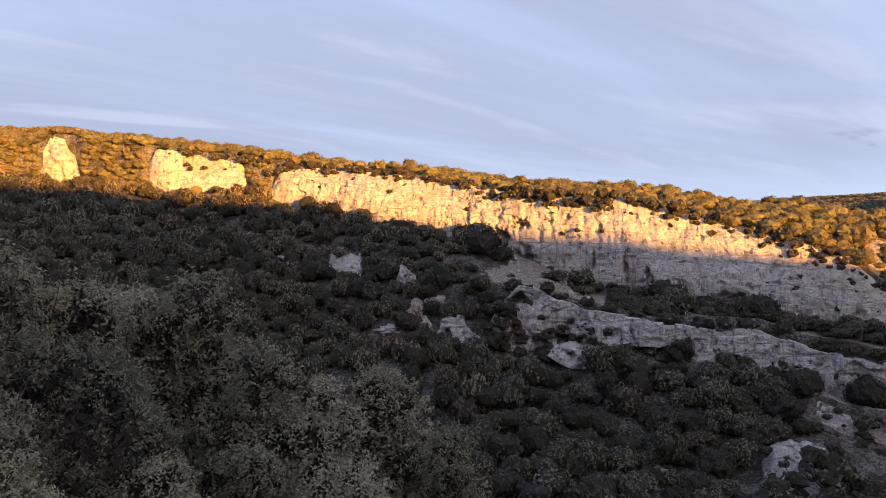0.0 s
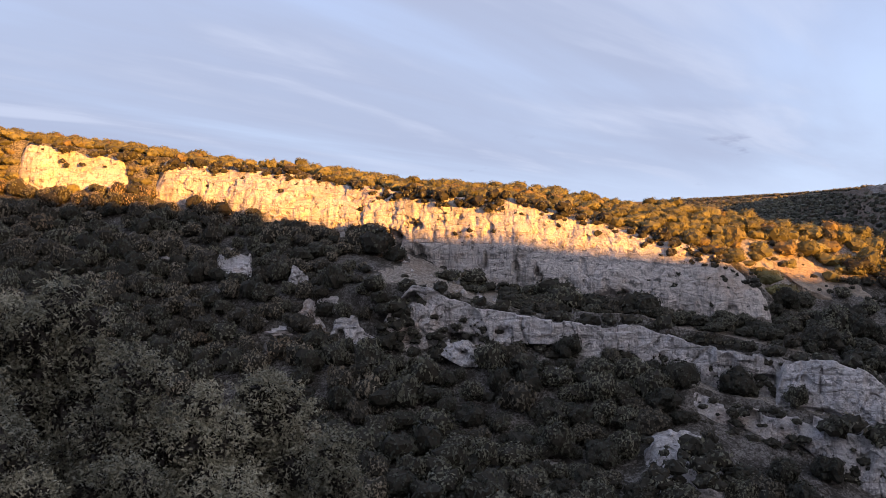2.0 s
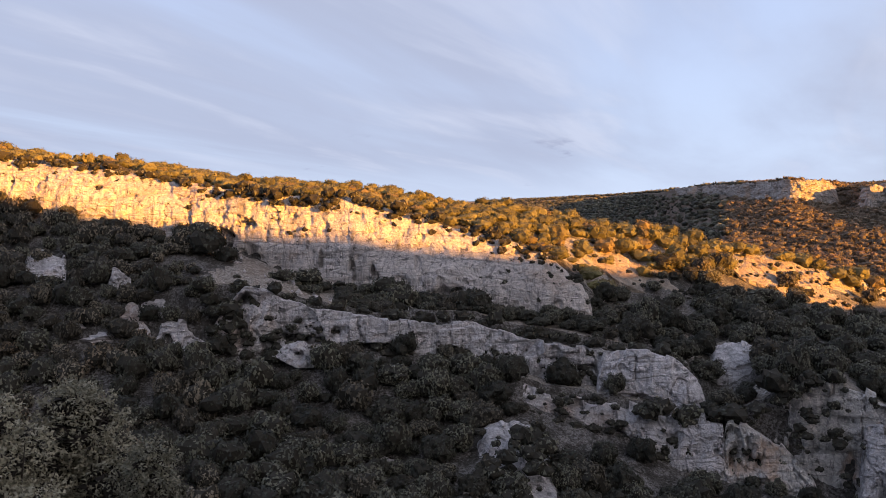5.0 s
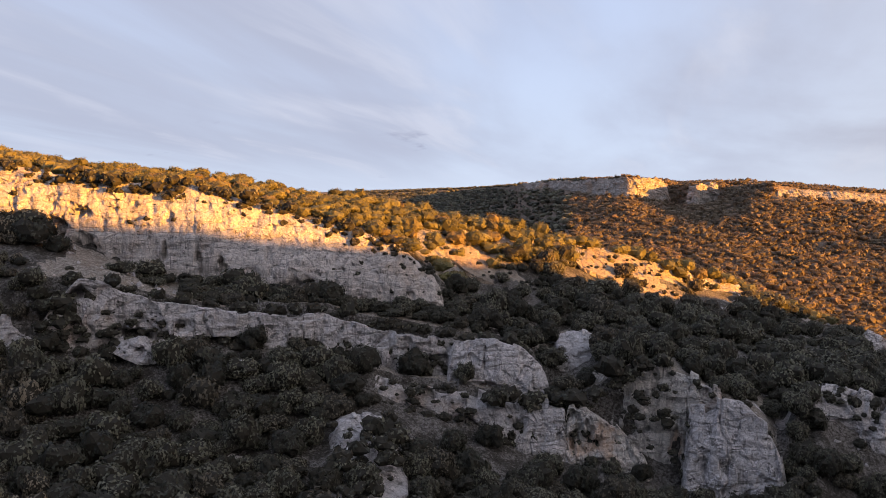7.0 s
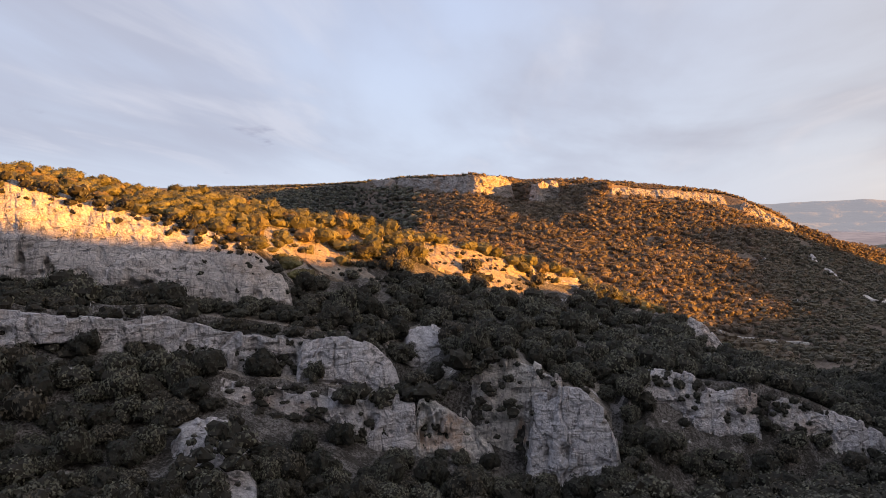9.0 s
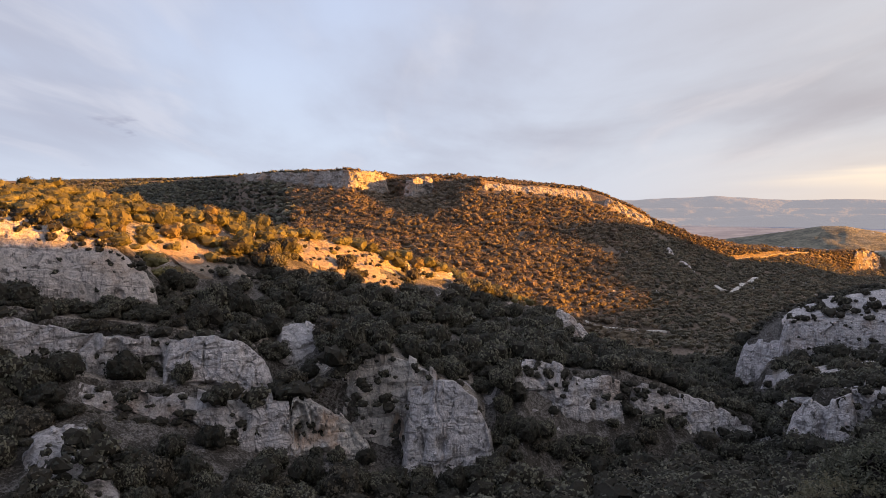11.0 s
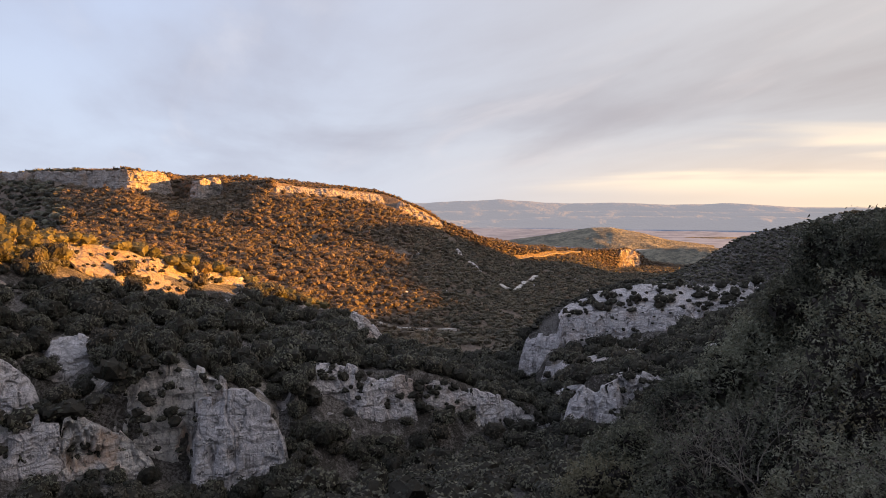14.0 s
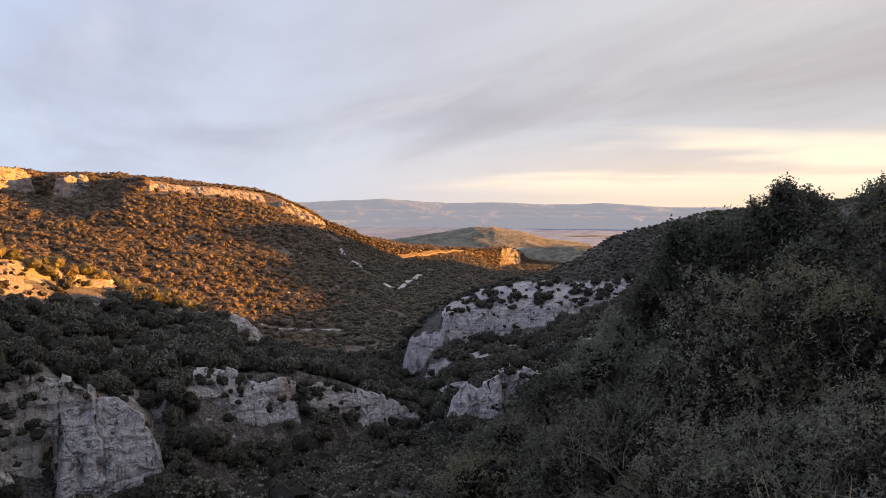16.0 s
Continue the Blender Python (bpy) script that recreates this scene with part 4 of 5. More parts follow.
SLABS = [  # bearing from, to, break line from, to, how far it slants down along its length
    (50.5, 54.0, 9.0, 9.8, -0.2),
    (36.0, 41.5, 7.1, 7.45, 0.0), (73.0, 82.0, 7.1, 7.6, 0.0), (50.0, 58.0, 5.3, 5.6, 0.0),
    (2.4, 9.4, 7.06, 7.34, 0.0),
]
for i, (b0, b1, s0, s1, drift) in enumerate(SLABS):
    slab("rock_slab", "bare pale gravel and limestone on the slope", b0, b1, s0, s1, ROCK_EARTHY if i == 0 else GRAVEL if i in (1, 4) else ROCK, 200 + 7 * i, drift, *((0.6, 0.3, 0.2, 26, 0.35) if i == 0 else (0.45, 0.6, 0.2, 26, 0.5)))


# ---------------------------------------------------------------- plants
rng = np.random.default_rng(4)


def leaf_cards(centres, normals, size, droop=0.5):
    """Small pointed leaves, one for each centre, turned mostly outwards."""
    k = len(centres)
    nrm = normals + droop * rng.normal(size=(k, 3))
    nrm /= np.linalg.norm(nrm, axis=1, keepdims=True)
    side = np.cross(nrm, rng.normal(size=(k, 3)))
    side /= np.linalg.norm(side, axis=1, keepdims=True)
    along = np.cross(nrm, side)
    ls = size * rng.uniform(0.6, 1.3, (k, 1))
    v = np.stack([centres - along * ls * 0.9 - side * ls * 0.42, centres - along * ls * 0.5 + side * ls * 0.55, centres + along * ls * 1.1], 1)
    return v.reshape(-1, 3), np.arange(k * 3).reshape(k, 3)


OCT_V = np.array([(1, 0, 0), (-1, 0, 0), (0, 1, 0), (0, -1, 0), (0, 0, 1), (0, 0, -1)], float)
OCT_F = np.array([(0, 2, 4), (2, 1, 4), (1, 3, 4), (3, 0, 4), (2, 0, 5), (1, 2, 5), (3, 1, 5), (0, 3, 5)])


def leaf_tufts(centres, normals, size, droop=0.28):
    """Small ragged three-cornered tufts of leaves."""
    k = len(centres)
    nrm = normals + droop * rng.normal(size=(k, 3))
    nrm /= np.linalg.norm(nrm, axis=1, keepdims=True)
    side = np.cross(nrm, rng.normal(size=(k, 3)))
    side /= np.linalg.norm(side, axis=1, keepdims=True)
    along = np.cross(nrm, side)
    ls = size * rng.uniform(0.6, 1.4, (k, 1))
    v = np.stack([centres - along * ls * 0.8 - side * ls * 0.7, centres + side * ls * rng.uniform(0.8, 1.1, (k, 1)), centres + along * ls * 0.9 - side * ls * 0.5], 1)
    return v.reshape(-1, 3), np.arange(k * 3).reshape(k, 3)


def ico(level):
    bm = bmesh.new()
    bmesh.ops.create_icosphere(bm, subdivisions=level, radius=1.0)
    v = np.array([q.co[:] for q in bm.verts])
    f = np.array([[q.index for q in p.verts] for p in bm.faces])
    bm.free()
    return v, f


def crown_mesh(lobes, tufts, leaf, level=2, shrink=0.84, small=(0.20, 0.40), heart=True, uneven=0.10, cut=0.0):
    """A domed crown of unit radius, down to the ground: uneven rounded lobes that swell out of one another, clothed in
    small tufts of leaves over a heart that can be painted dark as shade.
    Gives corners, triangles and how many of the triangles are heart."""
    d, f = ico(level)
    turn = rng.uniform(0, 6.28)
    mid, rad = [np.array([0, 0, 0.0])], [rng.uniform(0.46, 0.58)]
    for i in range(lobes):
        h = -0.35 + 1.25 * (i + rng.random()) / lobes
        a = turn + i * 2.4 + rng.uniform(-0.5, 0.5)
        flat = math.sqrt(max(0.05, 1 - h * h))
        far = rng.uniform(0.46, 0.72)
        mid.append(np.array([math.cos(a) * flat * far, math.sin(a) * flat * far, h * far]))
        rad.append(rng.uniform(*small))
    mid, rad = np.array(mid), np.array(rad)

    def reach(way):
        along = way @ mid.T
        inside = along ** 2 - (mid ** 2).sum(1) + rad ** 2
        far = np.where(inside > 0, along + np.sqrt(np.maximum(inside, 0)), 0.3)
        return far.max(1), far.argmax(1)

    squash, lift = np.array((1.0, 1.0, 0.72)), np.array((0, 0, 0.42))
    r, _ = reach(d)
    v = d * (shrink * r * (1 + uneven * rng.normal(size=len(d))))[:, None] * squash + lift
    f = f[(v[f][:, :, 2] > cut).any(axis=1)]
    way = rng.normal(size=(tufts * 2, 3))
    way /= np.linalg.norm(way, axis=1, keepdims=True)
    way = way[way[:, 2] > -0.55][:tufts]
    r, which = reach(way)
    at = way * (r * rng.uniform(0.88, 1.04, len(way)))[:, None]
    out = (at - mid[which]) / rad[which][:, None]
    cv, cf = leaf_tufts(at * squash + lift, out / squash, leaf, 0.27)
    v = np.vstack([v, cv])
    v[:, 2] = np.maximum(v[:, 2], -0.08)
    return v, np.vstack([f, cf + len(d)]), len(f) if heart else 0


MID_FULL = [crown_mesh(24, 680, 0.057, 3, 0.88) for _ in range(10)]
MID = [crown_mesh(20, 350, 0.074, 2, 0.88) for _ in range(12)]
RIDGE = [crown_mesh(18, 240, 0.070, 2, 0.88, heart=False, cut=0.1) for _ in range(10)]
SMALL = [crown_mesh(9, 46, 0.14, 2, 0.92) for _ in range(8)]
LOW = [crown_mesh(12, 70, 0.12, 2, 0.9, heart=False, cut=0.2) for _ in range(8)]
LIGHT = [crown_mesh(20, 170, 0.085) for _ in range(8)]
FAR = [crown_mesh(8, 32, 0.17, 1, 0.92, (0.22, 0.42), False, 0.12, 0.1) for _ in range(10)]


def tube(path, radii, sides=5):
    """A tapering limb along a path of places."""
    path = np.asarray(path, float)
    tang = np.gradient(path, axis=0)
    tang /= np.linalg.norm(tang, axis=1, keepdims=True) + 1e-9
    ref = np.where(np.abs(tang[:, 2:3]) > 0.9, np.array([[1.0, 0, 0]]), np.array([[0, 0, 1.0]]))
    x = np.cross(tang, ref)
    x /= np.linalg.norm(x, axis=1, keepdims=True)
    y = np.cross(tang, x)
    ang = np.linspace(0, 2 * np.pi, sides, endpoint=False)
    ring = path[:, None] + np.asarray(radii)[:, None, None] * (np.cos(ang)[None, :, None] * x[:, None] + np.sin(ang)[None, :, None] * y[:, None])
    v = ring.reshape(-1, 3)
    f = [(i * sides + j, i * sides + (j + 1) % sides, (i + 1) * sides + (j + 1) % sides, (i + 1) * sides + j) for i in range(len(path) - 1) for j in range(sides)]
    return v, np.array(f)


def join(parts):
    vs, fs, count = [], [], 0
    for v, f in parts:
        vs.append(v)
        fs.append(f + count)
        count += len(v)
    return np.vstack(vs), np.vstack(fs)


def limbs(height, width, number, thick, lean=0.4):
    """A short trunk that forks into crooked limbs."""
    parts = [tube([(0, 0, -0.25 * height), (0.02 * width, 0, 0.1 * height), (0, 0.03 * width, 0.3 * height)], [thick * 1.25, thick, thick * 0.8], 6)]
    for i in range(number):
        a = 2 * math.pi * i / number + rng.uniform(-0.4, 0.4)
        end = np.array([math.cos(a) * width * rng.uniform(0.3, 0.8), math.sin(a) * width * rng.uniform(0.3, 0.8), height * rng.uniform(0.6, 0.95)])
        start = np.array([0, 0, height * rng.uniform(0.1, 0.3)])
        bend = (start + end) / 2 + rng.normal(size=3) * 0.10 * width
        parts.append(tube([start, bend, end], [thick * 0.6, thick * 0.38, thick * 0.1], 5))
    return join(parts)


def planted(name, label, category, spots, kinds, mat):
    """Uncounted scrub as one mesh: each spot is a place, a width, a height and a turn."""
    vs, fs, tones, heart, count = [], [], [], [], 0
    pick = rng.integers(0, len(kinds), len(spots))
    for k, (v, f, inner) in enumerate(kinds):
        mine = spots[pick == k]
        if not len(mine):
            continue
        c, s = np.cos(mine[:, 5]), np.sin(mine[:, 5])
        x = (v[None, :, 0] * c[:, None] - v[None, :, 1] * s[:, None]) * mine[:, 3:4] + mine[:, 0:1]
        y = (v[None, :, 0] * s[:, None] + v[None, :, 1] * c[:, None]) * mine[:, 3:4] + mine[:, 1:2]
        z = v[None, :, 2] * mine[:, 4:5] + mine[:, 2:3]
        vs.append(np.stack([x, y, z], -1).reshape(-1, 3))
        fs.append((f[None] + (np.arange(len(mine)) * len(v))[:, None, None] + count).reshape(-1, 3))
        heart.append(np.tile(np.arange(len(f)) < inner, len(mine)))
        tones.append(np.repeat(rng.random(len(mine)), len(v)))
        count += len(mine) * len(v)
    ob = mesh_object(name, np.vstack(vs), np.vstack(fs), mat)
    ob.data.materials.append(CROWN_SHADE)
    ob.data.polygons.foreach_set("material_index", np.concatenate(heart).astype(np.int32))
    ob.data.attributes.new("tone", "FLOAT", "POINT").data.foreach_set("value", np.concatenate(tones).astype(np.float32))
    return tagged(ob, label, category, kind="stuff")



TRACKS = [  # stops of bearing and break line, width, label
    ([(73.1, 13.13), (72.2, 13.0), (71.5, 12.87), (71.0, 12.9), (70.4, 13.02)], 2.8, "pale earth track on the far valley side"),
    ([(71.6, 14.05), (73.5, 14.4), (75.0, 14.7), (76.2, 14.9)], 2.2, "pale earth track along the sunlit spur"),
    ([(61.5, 12.02), (63, 12.0), (65, 12.0), (67.2, 12.0)], 1.3, "narrow terrace path at the foot of the table hill"),
]


def track_line(stops):
    t = np.linspace(0, len(stops) - 1, 40)
    return surface(*(np.interp(t, range(len(stops)), [q[k] for q in stops]) for k in (0, 1)))


TRACK_POINTS = np.vstack([track_line(stops) for stops, _, _ in TRACKS])


def scatter(b0, b1, s0, s1, spacing, clearing=0.0, seed=0, keep_off=1.0, crowd=2):
    """Spots about one spacing apart over a stretch of the plan, thinned in clearings, on slabs and on walls of rock."""
    bs, ss = [], []
    ds = 0.25
    for s in np.arange(s0, s1 - 1e-6, ds):
        nb = max(2, int((b1 - b0) / 1.0))
        edges = np.linspace(b0, b1, nb + 1)
        mid = (edges[1:] + edges[:-1]) / 2
        lo, hi = surface(mid, np.full(nb, s)), surface(mid, np.full(nb, min(s + ds, s1)))
        deep = np.linalg.norm(hi - lo, axis=1)
        wide = np.radians((b1 - b0) / nb) * np.linalg.norm((hi + lo)[:, :2] / 2, axis=1)
        number = rng.poisson(deep * wide / spacing ** 2)
        which = np.repeat(np.arange(nb), number)
        bs.append(edges[which] + rng.random(len(which)) * (b1 - b0) / nb)
        ss.append(s + rng.random(len(which)) * min(ds, s1 - s))
    bs, ss = np.concatenate(bs), np.concatenate(ss)
    p = surface(bs, ss)
    keep = fbm(p * (0.06, 0.06, 0.0) + seed, 3, 40 + seed) > clearing - 1.0
    for c0, c1, k0, k1 in WALLS:
        inside = (bs > c0 + 0.2) & (bs < c1 - 0.2) & (ss > k0 - 0.02) & (ss < k1 + 0.015)
        keep &= ~(inside & (rng.random(len(bs)) < keep_off))
        before = (bs > c0) & (bs < c1) & (ss > k0 - (0.24 if k0 == 6 else 0.36 if k0 == 4 else 0.12)) & (ss <= k0)
        keep &= ~(before & (rng.random(len(bs)) < 0.86))
    for c0, c1, k0, k1, drift in SLABS:
        own = ss - drift * (bs - c0) / (c1 - c0)
        inside = (bs > c0 + 0.4) & (bs < c1 - 0.4) & (own > k0 + 0.03) & (own < k1 - 0.03)
        keep &= ~(inside & (rng.random(len(bs)) < 0.8))
    rise = np.degrees(np.arctan2(p[:, 2], np.hypot(p[:, 0], p[:, 1])))
    for feet, heads in BARE:
        low, top = (np.interp(bs, [q[0] for q in line], [q[2] for q in line]) for line in (feet, heads))
        margin = 1.35 if feet[0][0] > 5 else 0.45
        inside = (bs > feet[0][0]) & (bs < feet[-1][0]) & (rise > low - margin) & (rise < top - 0.1) & (ss < 10.3)
        keep &= ~(inside & (rng.random(len(bs)) < 0.9))
    if s0 > 10:
        toward_eye = TRACK_POINTS * (1 - 3.0 / np.linalg.norm(TRACK_POINTS, axis=1, keepdims=True))
        for line in (TRACK_POINTS, toward_eye):
            keep &= (np.linalg.norm(p[:, None] - line[None], axis=2) > 2.2).all(axis=1)
    # no two closer than most of a spacing
    p, taken, out = p[keep], {}, []
    if crowd is None:
        return p
    for i, q in enumerate(p):
        key = (int(q[0] // spacing), int(q[1] // spacing))
        if taken.get(key, 0) < crowd:
            taken[key] = taken.get(key, 0) + 1
            out.append(i)
    return p[out]


def sized(p, low, high, tall=1.15):
    k = len(p)
    width = rng.uniform(low, high, k) * (1 + 0.25 * (rng.random(k) < 0.15))
    return np.column_stack([p[:, 0], p[:, 1], p[:, 2] - 0.1, width, width * tall * rng.uniform(0.85, 1.25, k), rng.uniform(0, 6.28, k)])


def in_sight(p, tall):
    """True for plants that are not wholly in dead ground behind a nearer rise."""
    b = np.degrees(np.arctan2(p[:, 0], p[:, 1]))
    r = np.hypot(p[:, 0], p[:, 1])
    rise = np.degrees(np.arctan2(p[:, 2] + tall, r))
    i = np.clip(np.round((b + 90) / 0.25).astype(int), 0, len(TABLE_B) - 1)
    edge = np.full(len(p), -90.0)
    for k in range(2, len(TABLE_R)):
        edge = np.where(TABLE_R[k][i] < r - 4, np.maximum(edge, np.degrees(np.arctan2(TABLE_Z[k][i], TABLE_R[k][i]))), edge)
    return rise > edge - 0.25


def grove(b0, b1, s0, s1, low, high, clearing=0.2, seed=0, tall=1.0, close=0.57):
    """Trees of mixed size over a stretch of the plan, crown beside crown, as rows of place, width, height and turn."""
    mean = (low + high) / 2
    p = scatter(b0, b1, s0, s1, mean * 0.95, clearing, seed, crowd=None)
    p = p[in_sight(p, high * tall * 1.3) | (rng.random(len(p)) < 0.12)]
    width = low + (high - low) * rng.random(len(p)) ** 1.3
    order = np.argsort(-width + rng.random(len(p)) * 0.6)
    cell, held, out = high * 2 * close, {}, []
    for i in order:
        x, y, z, r = *p[i], width[i]
        cx, cy = int(x // cell), int(y // cell)
        free = True
        for gx in (cx - 1, cx, cx + 1):
            for gy in (cy - 1, cy, cy + 1):
                for ox, oy, oz, orad in held.get((gx, gy), ()):
                    if (ox - x) ** 2 + (oy - y) ** 2 + (oz - z) ** 2 < (close * (r + orad)) ** 2:
                        free = False
        if free:
            held.setdefault((cx, cy), []).append((x, y, z, r))
            out.append(i)
    p, width = p[out], width[out]
    k = len(p)
    return np.column_stack([p[:, 0], p[:, 1], p[:, 2] - 0.15, width, width * tall * rng.uniform(0.8, 1.25, k), rng.uniform(0, 6.28, k)])


# Woods of the valley: dense evergreen oak scrub.
slope = np.vstack([
    grove(2, 62, 3.3, 6.0, 0.9, 2.7, 0.12, 2, 1.35, 0.50),
    grove(62, 76, 3.0, 6.0, 1.0, 2.8, 0.2, 2, 1.15, 0.5),
    grove(4, 12.5, 7.1, 8.0, 0.6, 1.9, 0.9, 3, 1.1, 0.5), grove(12.5, 31, 7.1, 8.0, 0.6, 2.1, 0.35, 3, 1.1, 0.5),
    grove(14.5, 23.5, 7.35, 7.9, 1.6, 3.2, 0.0, 3, 1.15), grove(12, 24, 7.06, 7.9, 0.6, 1.7, -0.1, 13, 1.0, 0.52),
    grove(2.0, 12.5, 7.3, 7.95, 1.6, 3.3, 0.8, 3, 1.2),
    grove(31, 73, 6.0, 9.05, 1.0, 2.9, 0.38, 4, 1.3, 0.53),
    grove(74, 94, 3.0, 9.0, 1.0, 2.8, 0.2, 5, 1.1),
])
crest_spots = np.vstack([grove(73, 80.5, 9.0, 10.1, 0.6, 1.5, 0.1, 9, 0.9), grove(63, 74, 9.0, 10.2, 1.0, 2.2, 0.2, 8, 1.0, 0.5)])
heath_spots = grove(80, 104, 9.0, 10.12, 0.4, 0.95, 0.1, 9, 0.9, 0.66)
brown_spots = grove(-31, 3, 3.6, 7.95, 1.0, 2.3, -0.2, 1, 1.45, 0.53)
withered = rng.random(len(brown_spots)) < 0.5
slope, brown_spots = np.vstack([slope, brown_spots[~withered]]), brown_spots[withered]
ridge_spots = np.vstack([
    grove(-21, 30, 9.02, 9.4, 0.7, 2.0, 0.3, 27, 1.0),
    grove(-21, 30, 9.35, 10.08, 0.8, 2.2, 0.15, 7, 1.0, 0.52),
    grove(28, 64, 9.0, 10.15, 1.2, 2.7, 0.1, 8, 1.1, 0.5),
])


carpet_spots = np.vstack([grove(-33, -20.5, 7.93, 10.15, 0.9, 1.7, -1.5, 6, 1.05, 0.37), grove(-20.5, -12.3, 7.9, 8.1, 0.9, 1.8, -0.8, 6, 1.1, 0.45), grove(-14.3, -12.3, 8.0, 9.05, 0.9, 1.8, -0.5, 6, 1.1, 0.45)])


def clinging(b0, b1, foot, head, number, low, high, bottom=0.15, upper=1.02):
    """Spots on a rock face itself."""
    bs, f = rng.uniform(b0, b1, number), rng.uniform(bottom, upper, number)
    r0, z0 = line_at(bs, foot)
    r1, z1 = line_at(bs, head)
    return sized(spread(bs, r0 + (r1 - r0) * np.clip(f, 0, 2) ** 1.4 - 0.4 + 3 * np.minimum(f, 0), z0 + (z1 - z0) * f - 0.3), low, high)


def rooted(feet, heads, number, low, high, bottom=0.05, upper=1.0):
    """Spots on a wall given by the lines of its foot and head."""
    bs, f = rng.uniform(feet[0][0], feet[-1][0], number), rng.uniform(bottom, upper, number)
    (r0, e0), (r1, e1) = ([np.interp(bs, [q[0] for q in line], [q[k] for q in line]) for k in (1, 2)] for line in (feet, heads))
    z0, z1 = r0 * np.tan(np.radians(e0)), r1 * np.tan(np.radians(e1))
    return sized(spread(bs, r0 + (r1 - r0) * np.clip(f, 0, 1) ** 1.6 - 0.4, z0 + (z1 - z0) * f - 0.4), low, high)


on_rock = np.vstack([
    clinging(3, 38, 6, 7, 46, 0.7, 1.7, -0.2, 0.2), clinging(3, 5.4, 6, 7, 10, 1.2, 2.3, 0.25, 0.8), clinging(5.4, 12, 6, 7, 8, 1.0, 1.9, -0.25, 0.05), clinging(3, 38, 6, 7, 40, 0.8, 1.7, 0.92), clinging(25, 40, 4, 5, 30, 0.5, 1.2, -0.2, 0.1), clinging(40, 55, 4, 5, 30, 0.9, 2.0, -0.2, 0.25), clinging(-12, 28, 8, 9, 90, 0.5, 1.4, 0.78),
    clinging(28, 50, 9, 10, 50, 0.4, 1.0, 0.0), clinging(23, 28, 3, 4, 14, 0.5, 1.2, 0.4),
    clinging(-20, 30, 8, 9, 60, 0.35, 0.9, 0.5), clinging(-20, 26, 8, 9, 70, 0.7, 1.7, 0.88), clinging(-13, 8, 8, 9, 30, 0.5, 1.3, 0.5), clinging(20, 30.5, 8, 9, 90, 0.3, 0.95, 0.05), clinging(-12, 20, 8, 9, 60, 0.25, 0.6, 0.3),
    clinging(3, 38, 6, 7, 220, 0.3, 1.0), clinging(3, 11, 6, 7, 20, 0.4, 0.9), clinging(26, 44, 4, 5, 90, 0.3, 0.9), clinging(44, 54, 4, 5, 70, 0.3, 1.1), clinging(34, 47, 4, 5, 34, 0.9, 2.1, 0.9, 1.15),
    clinging(57, 74, 4, 5, 120, 0.3, 1.2), clinging(75.5, 82.5, 4, 5, 34, 0.6, 1.5), rooted(*SPURS[2], 20, 0.4, 1.0), rooted(*SPURS[2], 16, 1.1, 2.0), rooted(*SPURS[0], 30, 0.3, 0.9), rooted(*SPURS[1], 40, 0.3, 0.9), rooted(*BLOCK_TOP, 70, 0.7, 1.9), rooted(*BLOCK_TOP, 60, 0.3, 0.9), rooted(*BLOCK_FACE, 50, 0.3, 0.8), rooted(*BLOCK_FACE, 40, 0.8, 1.9, -0.15, 0.1),
])
near_slope = np.vstack([grove(-38, 6, 1.7, 3.5, 1.3, 2.6, 0.1, 14), grove(66, 106, 1.6, 3.0, 1.2, 2.4, 0.1, 14), grove(6, 66, 2.5, 3.3, 2.2, 3.2, 0.3, 14)])
shaded_spots = np.vstack([grove(23, 40, 12.4, 13.97, 1.6, 3.8, 0.0, 15, 1.0, 0.58), grove(23, 41, 15.05, 16.1, 1.6, 3.4, 0.0, 17, 0.8)])
far_spots = np.vstack([
    grove(40, 52, 11.3, 13.97, 1.0, 2.5, -0.05, 15, 1.1, 0.56),
    grove(52, 66, 10.8, 13.97, 1.0, 2.5, -0.05, 15, 1.1, 0.56),
    grove(46.3, 48.9, 13.9, 15.2, 1.1, 2.4, -0.3, 15, 1.05, 0.55),
    grove(50.2, 53.8, 13.9, 15.2, 1.1, 2.4, -0.3, 15, 1.05, 0.55),
    grove(64.5, 88, 14.0, 15.1, 1.1, 2.3, -0.4, 18, 0.95, 0.5),
    grove(66, 83, 13.9, 15.0, 1.0, 2.0, -1.5, 44, 1.1, 0.44),
    grove(52, 67, 14.97, 15.6, 1.0, 2.0, -0.5, 17, 0.8, 0.5),
    grove(41, 84, 15.05, 16.1, 1.1, 2.4, 0.35, 17, 0.9),
])
valley_spots = grove(64, 88, 10.15, 14.0, 0.9, 2.3, 0.12, 16, 1.05, 0.58)
# The trees that stand nearest along the stream and under the crags are trees of their own.
pool = np.argsort(np.hypot(slope[:, 0] - 60, slope[:, 1] - 75))
single, rest = slope[pool[:280]], slope[pool[280:]]
crown_data, trunk_data = [], []
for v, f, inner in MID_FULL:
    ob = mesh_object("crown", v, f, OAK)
    ob.data.materials.append(CROWN_SHADE)
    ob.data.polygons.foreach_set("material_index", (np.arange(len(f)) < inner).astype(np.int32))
    crown_data.append(ob.data)
    bpy.data.objects.remove(ob)
for _ in range(4):
    v, f = limbs(0.75, 0.8, 4, 0.055)
    ob = mesh_object("trunk", v, f, BARK)
    trunk_data.append(ob.data)
    bpy.data.objects.remove(ob)
